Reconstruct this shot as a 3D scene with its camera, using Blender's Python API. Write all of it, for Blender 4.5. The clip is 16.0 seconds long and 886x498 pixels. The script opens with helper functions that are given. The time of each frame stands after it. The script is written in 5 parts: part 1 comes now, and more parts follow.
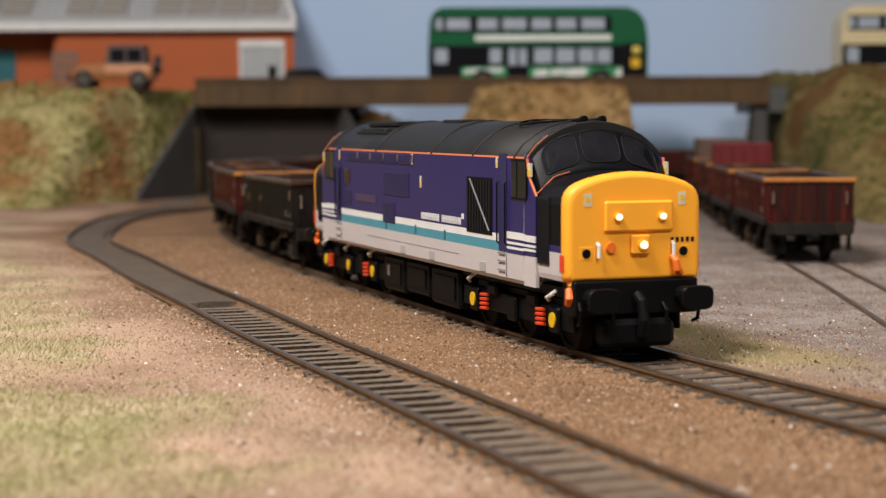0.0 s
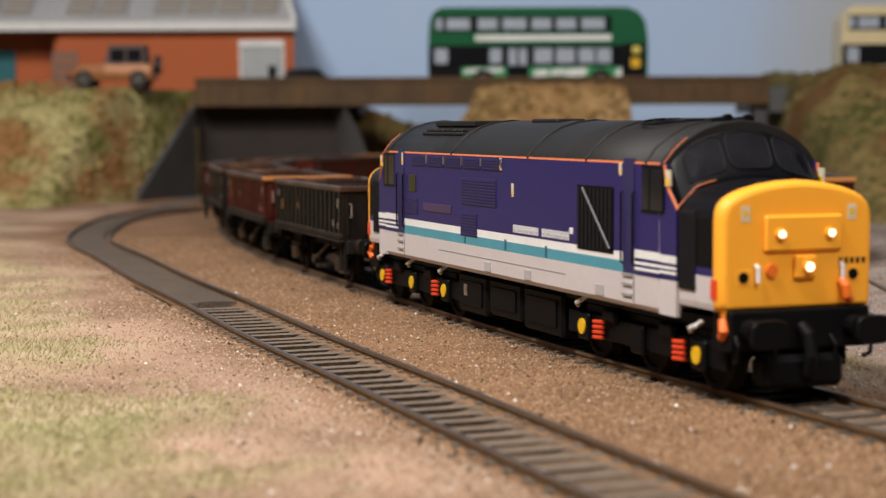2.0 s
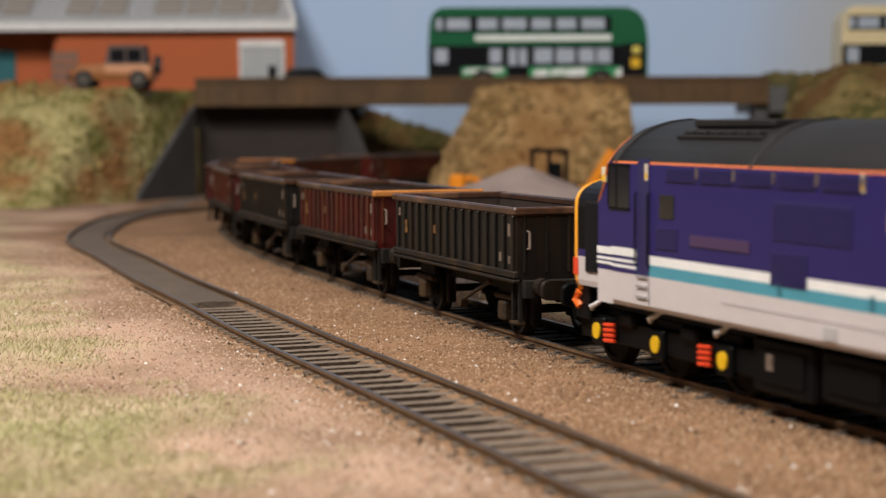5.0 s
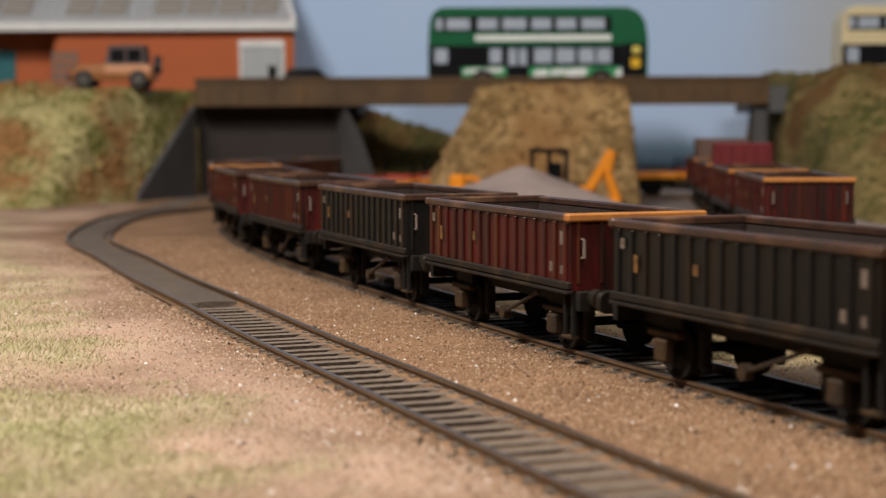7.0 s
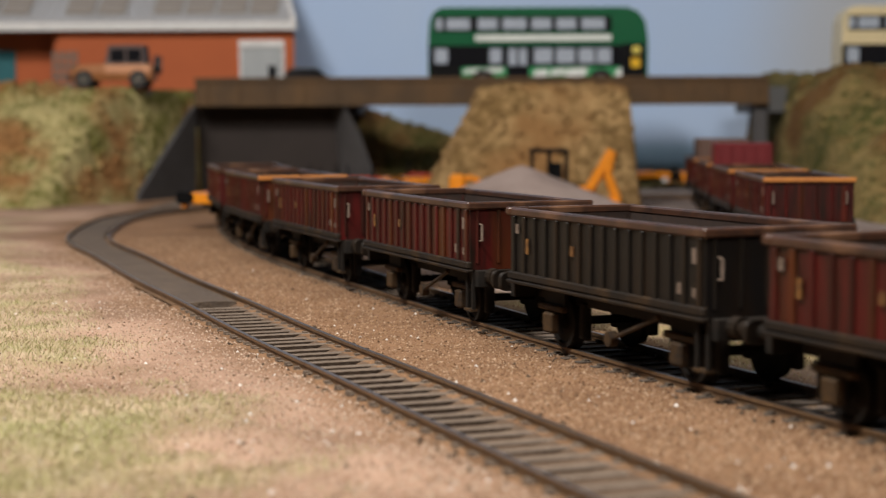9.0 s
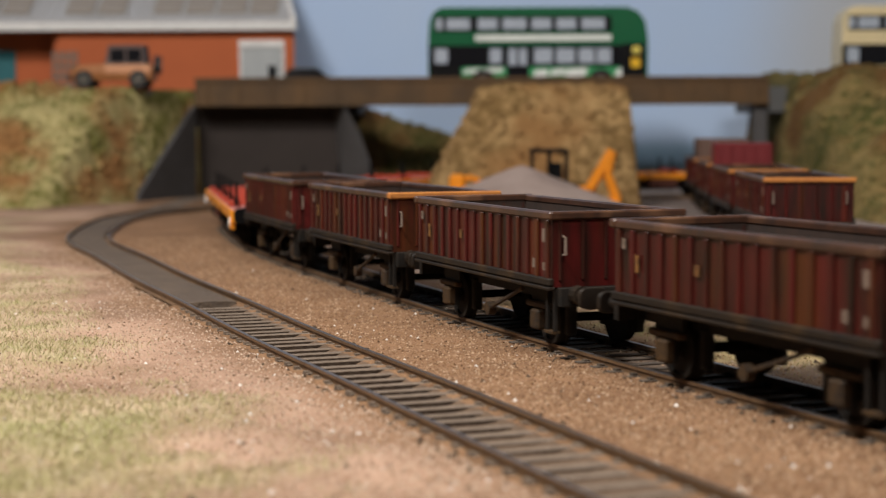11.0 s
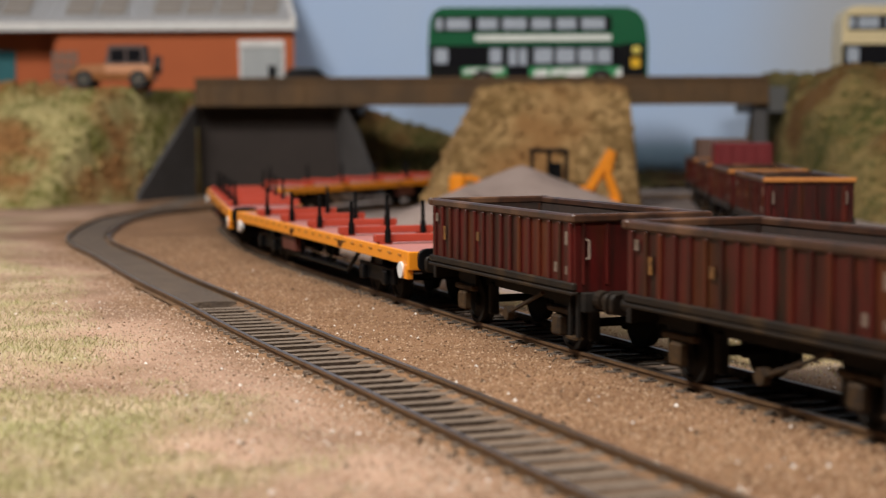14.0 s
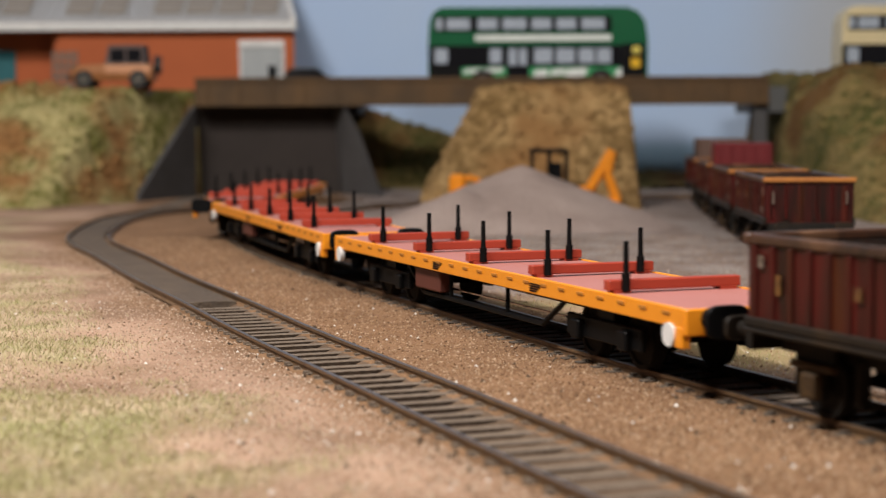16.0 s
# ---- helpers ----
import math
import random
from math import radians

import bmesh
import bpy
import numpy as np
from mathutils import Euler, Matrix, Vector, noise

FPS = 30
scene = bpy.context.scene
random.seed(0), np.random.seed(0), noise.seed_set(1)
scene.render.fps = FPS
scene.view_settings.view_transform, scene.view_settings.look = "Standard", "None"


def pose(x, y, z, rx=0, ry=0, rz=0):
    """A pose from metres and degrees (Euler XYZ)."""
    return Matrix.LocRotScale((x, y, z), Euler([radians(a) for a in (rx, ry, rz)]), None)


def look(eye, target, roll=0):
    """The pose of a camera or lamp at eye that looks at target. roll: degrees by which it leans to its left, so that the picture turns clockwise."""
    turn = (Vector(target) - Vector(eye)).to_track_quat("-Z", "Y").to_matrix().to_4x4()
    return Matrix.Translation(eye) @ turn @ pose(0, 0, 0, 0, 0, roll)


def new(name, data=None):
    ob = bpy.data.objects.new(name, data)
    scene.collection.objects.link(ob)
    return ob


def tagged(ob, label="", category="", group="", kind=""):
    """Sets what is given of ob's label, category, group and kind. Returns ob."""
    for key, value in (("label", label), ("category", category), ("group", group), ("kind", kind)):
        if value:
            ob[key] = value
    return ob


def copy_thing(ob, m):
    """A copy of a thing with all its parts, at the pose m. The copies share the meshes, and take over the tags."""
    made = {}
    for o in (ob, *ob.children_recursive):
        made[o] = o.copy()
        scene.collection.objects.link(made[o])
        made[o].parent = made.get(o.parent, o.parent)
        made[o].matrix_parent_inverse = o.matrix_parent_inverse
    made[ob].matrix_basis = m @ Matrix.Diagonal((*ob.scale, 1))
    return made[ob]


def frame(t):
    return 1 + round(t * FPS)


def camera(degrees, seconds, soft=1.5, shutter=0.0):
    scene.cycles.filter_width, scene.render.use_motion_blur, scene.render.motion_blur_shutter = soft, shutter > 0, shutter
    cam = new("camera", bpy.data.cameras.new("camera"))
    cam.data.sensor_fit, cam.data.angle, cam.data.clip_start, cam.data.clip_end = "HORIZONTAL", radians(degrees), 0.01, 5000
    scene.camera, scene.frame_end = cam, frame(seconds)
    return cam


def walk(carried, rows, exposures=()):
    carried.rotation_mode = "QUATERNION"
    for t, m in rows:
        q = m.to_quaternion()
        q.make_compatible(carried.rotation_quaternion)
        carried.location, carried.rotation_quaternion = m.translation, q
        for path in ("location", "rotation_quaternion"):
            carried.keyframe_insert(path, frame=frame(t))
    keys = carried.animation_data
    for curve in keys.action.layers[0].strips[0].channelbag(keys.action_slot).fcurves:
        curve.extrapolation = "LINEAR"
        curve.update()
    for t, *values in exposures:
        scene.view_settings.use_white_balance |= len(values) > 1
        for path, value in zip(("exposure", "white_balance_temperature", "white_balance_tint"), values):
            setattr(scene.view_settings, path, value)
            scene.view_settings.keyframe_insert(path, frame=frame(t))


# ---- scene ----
# A model railway in 1:76; lengths below are in millimetres and become metres through MM.
MM = 0.001
cam = camera(29.3, 16.0, soft=1.2, shutter=0.5)
EYE = (0.0, 0.0, 0.0532)
AIM = (0.0, 1.0 * math.cos(0.07458), 0.0532 - math.sin(0.07458))
walk(cam, [(0.0, look(EYE, AIM, -0.23)), (16.0, look(EYE, AIM, -0.23))], exposures=[(0.0, 0.0), (16.0, 0.0)])
# shallow focus of a long lens close to the models
cam.data.dof.use_dof = True
cam.data.dof.focus_distance = 0.43
cam.data.dof.aperture_fstop = 22.0

# ---- light: room light, the lamp over the layout and an added fill lamp ----
world = bpy.data.worlds.new("room_light")
world.use_nodes = True
scene.world = world
world.node_tree.nodes["Background"].inputs[0].default_value = (0.75, 0.85, 1.0, 1)
world.node_tree.nodes["Background"].inputs[1].default_value = 0.25


def area_lamp(name, eye, target, sx, sy, watts, colour):
    data = bpy.data.lights.new(name, "AREA")
    data.shape, data.size, data.size_y, data.energy, data.color = "RECTANGLE", sx, sy, watts, colour
    ob = new(name, data)
    ob.matrix_basis = look(eye, target)
    return ob


area_lamp("layout_lamp", (-0.42, 0.1, 0.85), (0.0, 0.5, 0.0), 0.45, 0.12, 16.5, (1.0, 0.945, 0.885))
# fill lamp added in front to brighten the locomotive's nose; no known source
area_lamp("layout_lamp", (0.3, -0.35, 0.8), (0.05, 0.6, 0.0), 0.4, 0.14, 7.5, (1.0, 0.945, 0.885))


# ---- materials ----
def mat(name, base, rough=0.6, metal=0.0, other=None, scale=120.0, fine=900.0, amount=0.5, bump=0.0, rnd=0.0, emit=0.0, spec=0.4, dist=0.0006, streak=0.0, patch=None):
    m = bpy.data.materials.new(name)
    m.use_nodes = True
    nt = m.node_tree
    b = nt.nodes["Principled BSDF"]
    b.inputs["Roughness"].default_value = rough
    b.inputs["Metallic"].default_value = metal
    b.inputs["Specular IOR Level"].default_value = spec
    other = other or tuple(c * 0.75 for c in base)
    co = nt.nodes.new("ShaderNodeTexCoord")
    n1 = nt.nodes.new("ShaderNodeTexNoise")
    n1.inputs["Scale"].default_value, n1.inputs["Detail"].default_value = scale, 4
    n2 = nt.nodes.new("ShaderNodeTexNoise")
    n2.inputs["Scale"].default_value, n2.inputs["Detail"].default_value = fine, 3
    source = co.outputs["Object"]
    if streak:
        mp = nt.nodes.new("ShaderNodeMapping")
        mp.inputs["Scale"].default_value = (1, 1, streak)
        nt.links.new(source, mp.inputs["Vector"])
        own = nt.nodes.new("ShaderNodeObjectInfo")
        shift = nt.nodes.new("ShaderNodeVectorMath")
        shift.operation = "MULTIPLY_ADD"
        shift.inputs[1].default_value = (0.7, 0.7, 0.7)
        nt.links.new(own.outputs["Random"], shift.inputs[0])
        nt.links.new(mp.outputs[0], shift.inputs[2])
        source = shift.outputs[0]
    nt.links.new(source, n1.inputs["Vector"])
    nt.links.new(source, n2.inputs["Vector"])
    add = nt.nodes.new("ShaderNodeMath")
    add.operation = "ADD"
    nt.links.new(n1.outputs["Fac"], add.inputs[0])
    nt.links.new(n2.outputs["Fac"], add.inputs[1])
    ramp = nt.nodes.new("ShaderNodeMapRange")
    ramp.inputs[1].default_value, ramp.inputs[2].default_value = 0.75, 1.25
    ramp.inputs[4].default_value = amount
    nt.links.new(add.outputs[0], ramp.inputs[0])
    mix = nt.nodes.new("ShaderNodeMix")
    mix.data_type = "RGBA"
    mix.inputs[6].default_value, mix.inputs[7].default_value = (*base, 1), (*other, 1)
    last = ramp.outputs[0]
    if rnd:
        info = nt.nodes.new("ShaderNodeObjectInfo")
        mul = nt.nodes.new("ShaderNodeMath")
        mul.operation = "MULTIPLY_ADD"
        mul.inputs[1].default_value = rnd
        nt.links.new(info.outputs["Random"], mul.inputs[0])
        nt.links.new(last, mul.inputs[2])
        last = mul.outputs[0]
    nt.links.new(last, mix.inputs[0])
    shade = mix.outputs[2]
    if patch:
        n3 = nt.nodes.new("ShaderNodeTexNoise")
        n3.inputs["Scale"].default_value, n3.inputs["Detail"].default_value = 75, 6
        nt.links.new(source, n3.inputs["Vector"])
        cut = nt.nodes.new("ShaderNodeMapRange")
        cut.inputs[1].default_value, cut.inputs[2].default_value, cut.inputs[4].default_value = 0.54, 0.7, 0.85
        nt.links.new(n3.outputs["Fac"], cut.inputs[0])
        over = nt.nodes.new("ShaderNodeMix")
        over.data_type = "RGBA"
        nt.links.new(cut.outputs[0], over.inputs[0])
        nt.links.new(shade, over.inputs[6])
        over.inputs[7].default_value = (*patch, 1)
        shade = over.outputs[2]
    nt.links.new(shade, b.inputs["Base Color"])
    if bump:
        bp = nt.nodes.new("ShaderNodeBump")
        bp.inputs["Strength"].default_value, bp.inputs["Distance"].default_value = bump, dist
        nt.links.new(n2.outputs["Fac"], bp.inputs["Height"])
        nt.links.new(bp.outputs[0], b.inputs["Normal"])
    if emit:
        b.inputs["Emission Color"].default_value = (*base, 1)
        b.inputs["Emission Strength"].default_value = emit
    return m


def ground_material():
    """Sand-coloured ballast, green scatter in the near meadow, grey grit in the yard."""
    m = mat("ground_scatter", (0.27, 0.155, 0.088), 0.95, 0, (0.15, 0.082, 0.045), 34, 1300, 0.9, 0.9, spec=0.15, dist=0.0008)
    nt = m.node_tree
    b = nt.nodes["Principled BSDF"]
    first = b.inputs["Base Color"].links[0].from_socket
    co = nt.nodes.new("ShaderNodeTexCoord")
    for name, colours, sc in (("dust", ((0.47, 0.31, 0.225), (0.25, 0.155, 0.105)), 16), ("grass", ((0.34, 0.32, 0.15), (0.5, 0.38, 0.26)), 24), ("grit", ((0.28, 0.235, 0.215), (0.2, 0.15, 0.13)), 40), ("oil", ((0.21, 0.17, 0.14), (0.13, 0.09, 0.065)), 90)):
        at = nt.nodes.new("ShaderNodeAttribute")
        at.attribute_name = name
        ns = nt.nodes.new("ShaderNodeTexNoise")
        ns.inputs["Scale"].default_value, ns.inputs["Detail"].default_value = sc, 8
        nt.links.new(co.outputs["Object"], ns.inputs["Vector"])
        cr = nt.nodes.new("ShaderNodeMix")
        cr.data_type = "RGBA"
        cr.inputs[6].default_value, cr.inputs[7].default_value = (*colours[0], 1), (*colours[1], 1)
        st = nt.nodes.new("ShaderNodeMapRange")
        st.inputs[1].default_value, st.inputs[2].default_value = 0.42, 0.58
        nt.links.new(ns.outputs["Fac"], st.inputs[0])
        nt.links.new(st.outputs[0], cr.inputs[0])
        mx = nt.nodes.new("ShaderNodeMix")
        mx.data_type = "RGBA"
        nt.links.new(at.outputs["Fac"], mx.inputs[0])
        nt.links.new(first, mx.inputs[6])
        nt.links.new(cr.outputs[2], mx.inputs[7])
        first = mx.outputs[2]
    nt.links.new(first, b.inputs["Base Color"])
    return m


def foliage_material(name, a, c, d):
    """Foam scatter in mixed greens, straws and browns."""
    m = mat(name, a, 0.95, 0, c, 22, 160, 1.0, 1.0, spec=0.1, dist=0.0016)
    m.node_tree.nodes["Map Range"].inputs[1].default_value, m.node_tree.nodes["Map Range"].inputs[2].default_value = 0.86, 1.14
    nt = m.node_tree
    b = nt.nodes["Principled BSDF"]
    first = b.inputs["Base Color"].links[0].from_socket
    ns = nt.nodes.new("ShaderNodeTexNoise")
    ns.inputs["Scale"].default_value, ns.inputs["Detail"].default_value = 17, 7
    co = nt.nodes.new("ShaderNodeTexCoord")
    nt.links.new(co.outputs["Object"], ns.inputs["Vector"])
    st = nt.nodes.new("ShaderNodeMapRange")
    st.inputs[1].default_value, st.inputs[2].default_value = 0.48, 0.6
    nt.links.new(ns.outputs["Fac"], st.inputs[0])
    mx = nt.nodes.new("ShaderNodeMix")
    mx.data_type = "RGBA"
    nt.links.new(st.outputs[0], mx.inputs[0])
    nt.links.new(first, mx.inputs[6])
    mx.inputs[7].default_value = (*d, 1)
    nt.links.new(mx.outputs[2], b.inputs["Base Color"])
    return m


GROUND = ground_material()
BANK = foliage_material("bank_scatter", (0.4, 0.34, 0.16), (0.14, 0.135, 0.036), (0.27, 0.14, 0.055))
STRAW = foliage_material("straw_scatter", (0.34, 0.22, 0.1), (0.17, 0.105, 0.042), (0.23, 0.125, 0.05))
HILL = foliage_material("hill_scatter", (0.21, 0.15, 0.06), (0.075, 0.072, 0.022), (0.13, 0.07, 0.026))
RAIL = mat("rusty_rail", (0.12, 0.07, 0.04), 0.55, 0.3, (0.2, 0.12, 0.06), 90, 700, 1.0)
RAILTOP = mat("worn_rail_head", (0.16, 0.13, 0.11), 0.35, 0.8)
SLEEPER = mat("dark_sleeper", (0.055, 0.045, 0.038), 0.7, 0, (0.1, 0.075, 0.055), 200, 1500, 1.0, 0.4, rnd=0.4)
# pale tone holds both dust and the light on the sleeper tops
SLEEPERPALE = mat("dusty_sleeper", (0.2, 0.155, 0.118), 0.85, 0, (0.12, 0.088, 0.064), 200, 1500, 0.9, 0.4, rnd=0.3)
BALLAST = mat("brown_ballast", (0.27, 0.155, 0.085), 0.95, 0, (0.1, 0.055, 0.03), 90, 1300, 0.9, 0.9, spec=0.15, dist=0.0008)
# for sleeper sides: shade between the sleepers put into the colour
SLEEPERSHADE = mat("oily_bed", (0.032, 0.023, 0.018), 0.9, 0, (0.07, 0.046, 0.03), 90, 1300, 0.8, 0.7, spec=0.15, dist=0.0006)
BEDDUST = mat("dusty_bed", (0.15, 0.1, 0.068), 0.95, 0, (0.08, 0.054, 0.036), 90, 1300, 0.9, 0.8, spec=0.15)
INFILL = mat("dirt_infill", (0.062, 0.046, 0.036), 0.9, 0, (0.125, 0.088, 0.06), 45, 900, 0.9, 0.9)
HEAP = mat("gravel_heap", (0.33, 0.262, 0.235), 0.95, 0, (0.2, 0.15, 0.132), 28, 900, 0.9, 1.0, spec=0.1)
CONCRETE = mat("dark_concrete", (0.085, 0.082, 0.084), 0.85, 0, (0.055, 0.05, 0.05), 20, 300, 0.8, 0.2)
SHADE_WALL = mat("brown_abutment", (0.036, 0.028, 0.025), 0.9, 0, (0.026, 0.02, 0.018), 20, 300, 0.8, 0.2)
GIRDER = mat("brown_girder", (0.115, 0.06, 0.02), 0.7, 0, (0.06, 0.035, 0.016), 40, 500, 1.0, 0.3)
BRICK = mat("orange_brick", (0.46, 0.115, 0.038), 0.8, 0, (0.36, 0.085, 0.03), 30, 600, 0.6, 0.2)
WHITE = mat("white_trim", (0.75, 0.74, 0.73), 0.6)
ROOFING = mat("grey_roof_sheet", (0.44, 0.44, 0.45), 0.6, 0, (0.36, 0.35, 0.35), 40, 300, 0.8)
SKYLIGHT = mat("dusty_skylight", (0.32, 0.27, 0.22), 0.4, 0, (0.25, 0.21, 0.17), 60, 400, 0.8)
DOORGREY = mat("grey_door", (0.4, 0.42, 0.43), 0.6)
TEALDOOR = mat("teal_door", (0.02, 0.13, 0.15), 0.5)


def sky_material():
    """Backscene paint: blue, paling to grey on one side as painted shading of a bend, with blue distance low down."""
    m = mat("painted_sky", (0.45, 0.6, 0.86), 0.9, 0, (0.51, 0.63, 0.83), 2.0, 6.0, 0.7)
    nt = m.node_tree
    b = nt.nodes["Principled BSDF"]
    shade = b.inputs["Base Color"].links[0].from_socket
    co = nt.nodes.new("ShaderNodeTexCoord")
    xyz = nt.nodes.new("ShaderNodeSeparateXYZ")
    nt.links.new(co.outputs["Object"], xyz.inputs[0])
    wob = nt.nodes.new("ShaderNodeTexNoise")
    wob.inputs["Scale"].default_value, wob.inputs["Detail"].default_value = 9, 4
    nt.links.new(co.outputs["Object"], wob.inputs["Vector"])
    # first row: shading at the board's bend, put into the paint; second: distant hill
    for axis, lo, hi, colour, k in ((0, 0.22, 0.34, (0.5, 0.53, 0.58), -0.12), (2, 0.052, 0.034, (0.26, 0.4, 0.55), 0.02)):
        lean = nt.nodes.new("ShaderNodeMath")
        lean.operation = "MULTIPLY_ADD"
        lean.inputs[1].default_value = k
        nt.links.new((xyz.outputs[2] if axis == 0 else wob.outputs["Fac"]), lean.inputs[0])
        nt.links.new(xyz.outputs[axis], lean.inputs[2])
        st = nt.nodes.new("ShaderNodeMapRange")
        st.interpolation_type = "SMOOTHSTEP"
        st.inputs[1].default_value, st.inputs[2].default_value = lo, hi
        nt.links.new(lean.outputs[0], st.inputs[0])
        mx = nt.nodes.new("ShaderNodeMix")
        mx.data_type = "RGBA"
        nt.links.new(st.outputs[0], mx.inputs[0])
        nt.links.new(shade, mx.inputs[6])
        mx.inputs[7].default_value = (*colour, 1)
        shade = mx.outputs[2]
    nt.links.new(shade, b.inputs["Base Color"])
    return m


SKY = sky_material()
ROOMWALL = mat("room_wall", (0.3, 0.29, 0.28), 0.9, 0, None, 1.0, 5.0, 0.3)
ROAD = mat("road", (0.1, 0.1, 0.1), 0.9)
BUSGREEN = mat("bus_green", (0.008, 0.1, 0.04), 0.25, 0, (0.007, 0.085, 0.034), 40, 200, 0.4)
BUSLIGHT = mat("bus_pale_green", (0.05, 0.3, 0.12), 0.3)
BUSCREAM = mat("bus_cream", (0.72, 0.6, 0.36), 0.35)
BUSWHITE = mat("bus_white_lettering", (0.75, 0.78, 0.76), 0.4)
DARKGLASS = mat("dark_glass", (0.01, 0.01, 0.012), 0.06, 0, None, 50, 200, 0.2, spec=0.5)
PALEGLASS = mat("bright_window", (0.4, 0.45, 0.53), 0.15)
TYRE = mat("tyre_black", (0.015, 0.015, 0.015), 0.7)
JEEP = mat("jeep_bronze", (0.3, 0.12, 0.042), 0.35, 0.2)
CHROME = mat("chrome", (0.6, 0.6, 0.6), 0.2, 1.0)
DIGGER = mat("digger_orange", (0.75, 0.24, 0.01), 0.4)
BLUE = mat("loco_blue", (0.019, 0.0135, 0.1), 0.33, 0, (0.023, 0.016, 0.112), 60, 500, 0.5, spec=0.22)
BLUEDARK = mat("loco_blue_recess", (0.02, 0.017, 0.085), 0.45)
LGREY = mat("loco_pale_grey", (0.57, 0.52, 0.52), 0.4, 0, (0.51, 0.465, 0.46), 60, 500, 0.5)
LWHITE = mat("loco_white_stripe", (0.8, 0.79, 0.78), 0.4)
TEAL = mat("loco_teal_stripe", (0.07, 0.29, 0.38), 0.4)
ROOF = mat("loco_roof_grey", (0.0115, 0.0108, 0.0115), 0.55, 0, (0.017, 0.0155, 0.0155), 70, 600, 0.8, spec=0.22)
LBLACK = mat("loco_black", (0.0042, 0.0042, 0.0046), 0.5, spec=0.1)
GLOSSBLACK = mat("gloss_black", (0.006, 0.006, 0.008), 0.38, spec=0.14)
CABGLASS = mat("cab_glass", (0.006, 0.006, 0.008), 0.1, 0, (0.02, 0.02, 0.024), 60, 90, 0.8, spec=0.32)
LABELCREAM = mat("label_cream", (0.66, 0.58, 0.42), 0.5)
CHARCOAL = mat("loco_charcoal", (0.011, 0.011, 0.013), 0.55, spec=0.2)
YELLOW = mat("loco_yellow", (0.95, 0.405, 0.028), 0.5, 0, (0.92, 0.385, 0.026), 60, 500, 0.4)
ORANGELINE = mat("loco_orange_line", (0.6, 0.16, 0.05), 0.5)
SIGNYELLOW = mat("warning_yellow", (0.75, 0.62, 0.12), 0.5)
DISC = mat("axle_yellow", (0.8, 0.47, 0.01), 0.45)
SPRING = mat("spring_red", (0.75, 0.06, 0.015), 0.45)
HOSE = mat("orange_cable", (0.85, 0.17, 0.02), 0.45)
PIPE = mat("white_pipe", (0.75, 0.74, 0.72), 0.4)
LAMP = mat("lit_lamp", (1.0, 0.9, 0.68), 0.3, emit=2.2)
WMAROON = mat("weathered_maroon", (0.072, 0.0058, 0.005), 0.4, 0, (0.0105, 0.005, 0.003), 70, 420, 1.0, 0.15, streak=0.14, spec=0.3, patch=(0.075, 0.02, 0.004))
WBLACK = mat("weathered_black", (0.0042, 0.0037, 0.0038), 0.42, 0, (0.0075, 0.005, 0.0035), 130, 420, 0.9, 0.15, streak=0.14, spec=0.3, patch=(0.022, 0.0105, 0.0038))
WRIM = mat("rubbed_rim", (0.062, 0.026, 0.014), 0.36, 0, (0.024, 0.014, 0.011), 60, 500, 1.0, patch=(0.15, 0.075, 0.04))
# dark brown mottle for the added hem strip, sole rails and buffers
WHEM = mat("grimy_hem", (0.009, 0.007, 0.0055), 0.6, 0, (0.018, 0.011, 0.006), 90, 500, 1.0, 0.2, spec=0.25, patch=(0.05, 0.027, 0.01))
WRIMBRIGHT = mat("rusty_orange_rim", (0.42, 0.16, 0.03), 0.55, 0, (0.3, 0.11, 0.03), 60, 500, 1.0)
WIN = mat("rusty_inside", (0.04, 0.021, 0.014), 0.85, 0, (0.018, 0.012, 0.01), 60, 500, 1.0, 0.2)
CHASSIS = mat("dirty_underframe", (0.016, 0.012, 0.009), 0.75, 0, (0.008, 0.007, 0.006), 80, 600, 1.0, spec=0.2)
RUSTBOX = mat("rusty_axlebox", (0.06, 0.029, 0.006), 0.75, 0, (0.014, 0.008, 0.004), 80, 700, 1.0)
OCHRE = mat("ochre_mark", (0.2, 0.09, 0.02), 0.7, 0, (0.07, 0.03, 0.01), 300, 900, 0.9)
PALEMARK = mat("pale_mark", (0.2, 0.15, 0.12), 0.7, 0, (0.1, 0.07, 0.05), 300, 900, 0.9)
FORANGE = mat("flat_orange", (0.8, 0.28, 0.015), 0.4, 0, (0.75, 0.25, 0.012), 60, 500, 0.6)
FORANGEDARK = mat("flat_orange_mark", (0.42, 0.16, 0.02), 0.5)
DECK = mat("flat_deck_mauve", (0.42, 0.17, 0.15), 0.6, 0, (0.38, 0.145, 0.125), 60, 500, 0.6)
BOLSTER = mat("bolster_red", (0.36, 0.045, 0.022), 0.5, 0, (0.32, 0.04, 0.02), 60, 500, 0.6)


# ---- mesh helpers (millimetres) ----
def part(name, bm, material, parent=None, label=""):
    me = bpy.data.meshes.new(name)
    bmesh.ops.scale(bm, vec=(MM, MM, MM), verts=bm.verts)
    bm.to_mesh(me)
    bm.free()
    for m in material if isinstance(material, (list, tuple)) else [material]:
        me.materials.append(m)
    ob = new(name, me)
    ob.parent = parent
    if label:
        tagged(ob, label)
    return ob


def again(ob, parent, m=None):
    """Another part on the same mesh."""
    o = new(ob.name.split(".")[0], ob.data)
    o.parent = parent
    if m is not None:
        o.matrix_basis = m
    return o


def at(x, y, z, rx=0, ry=0, rz=0):
    return pose(x * MM, y * MM, z * MM, rx, ry, rz)


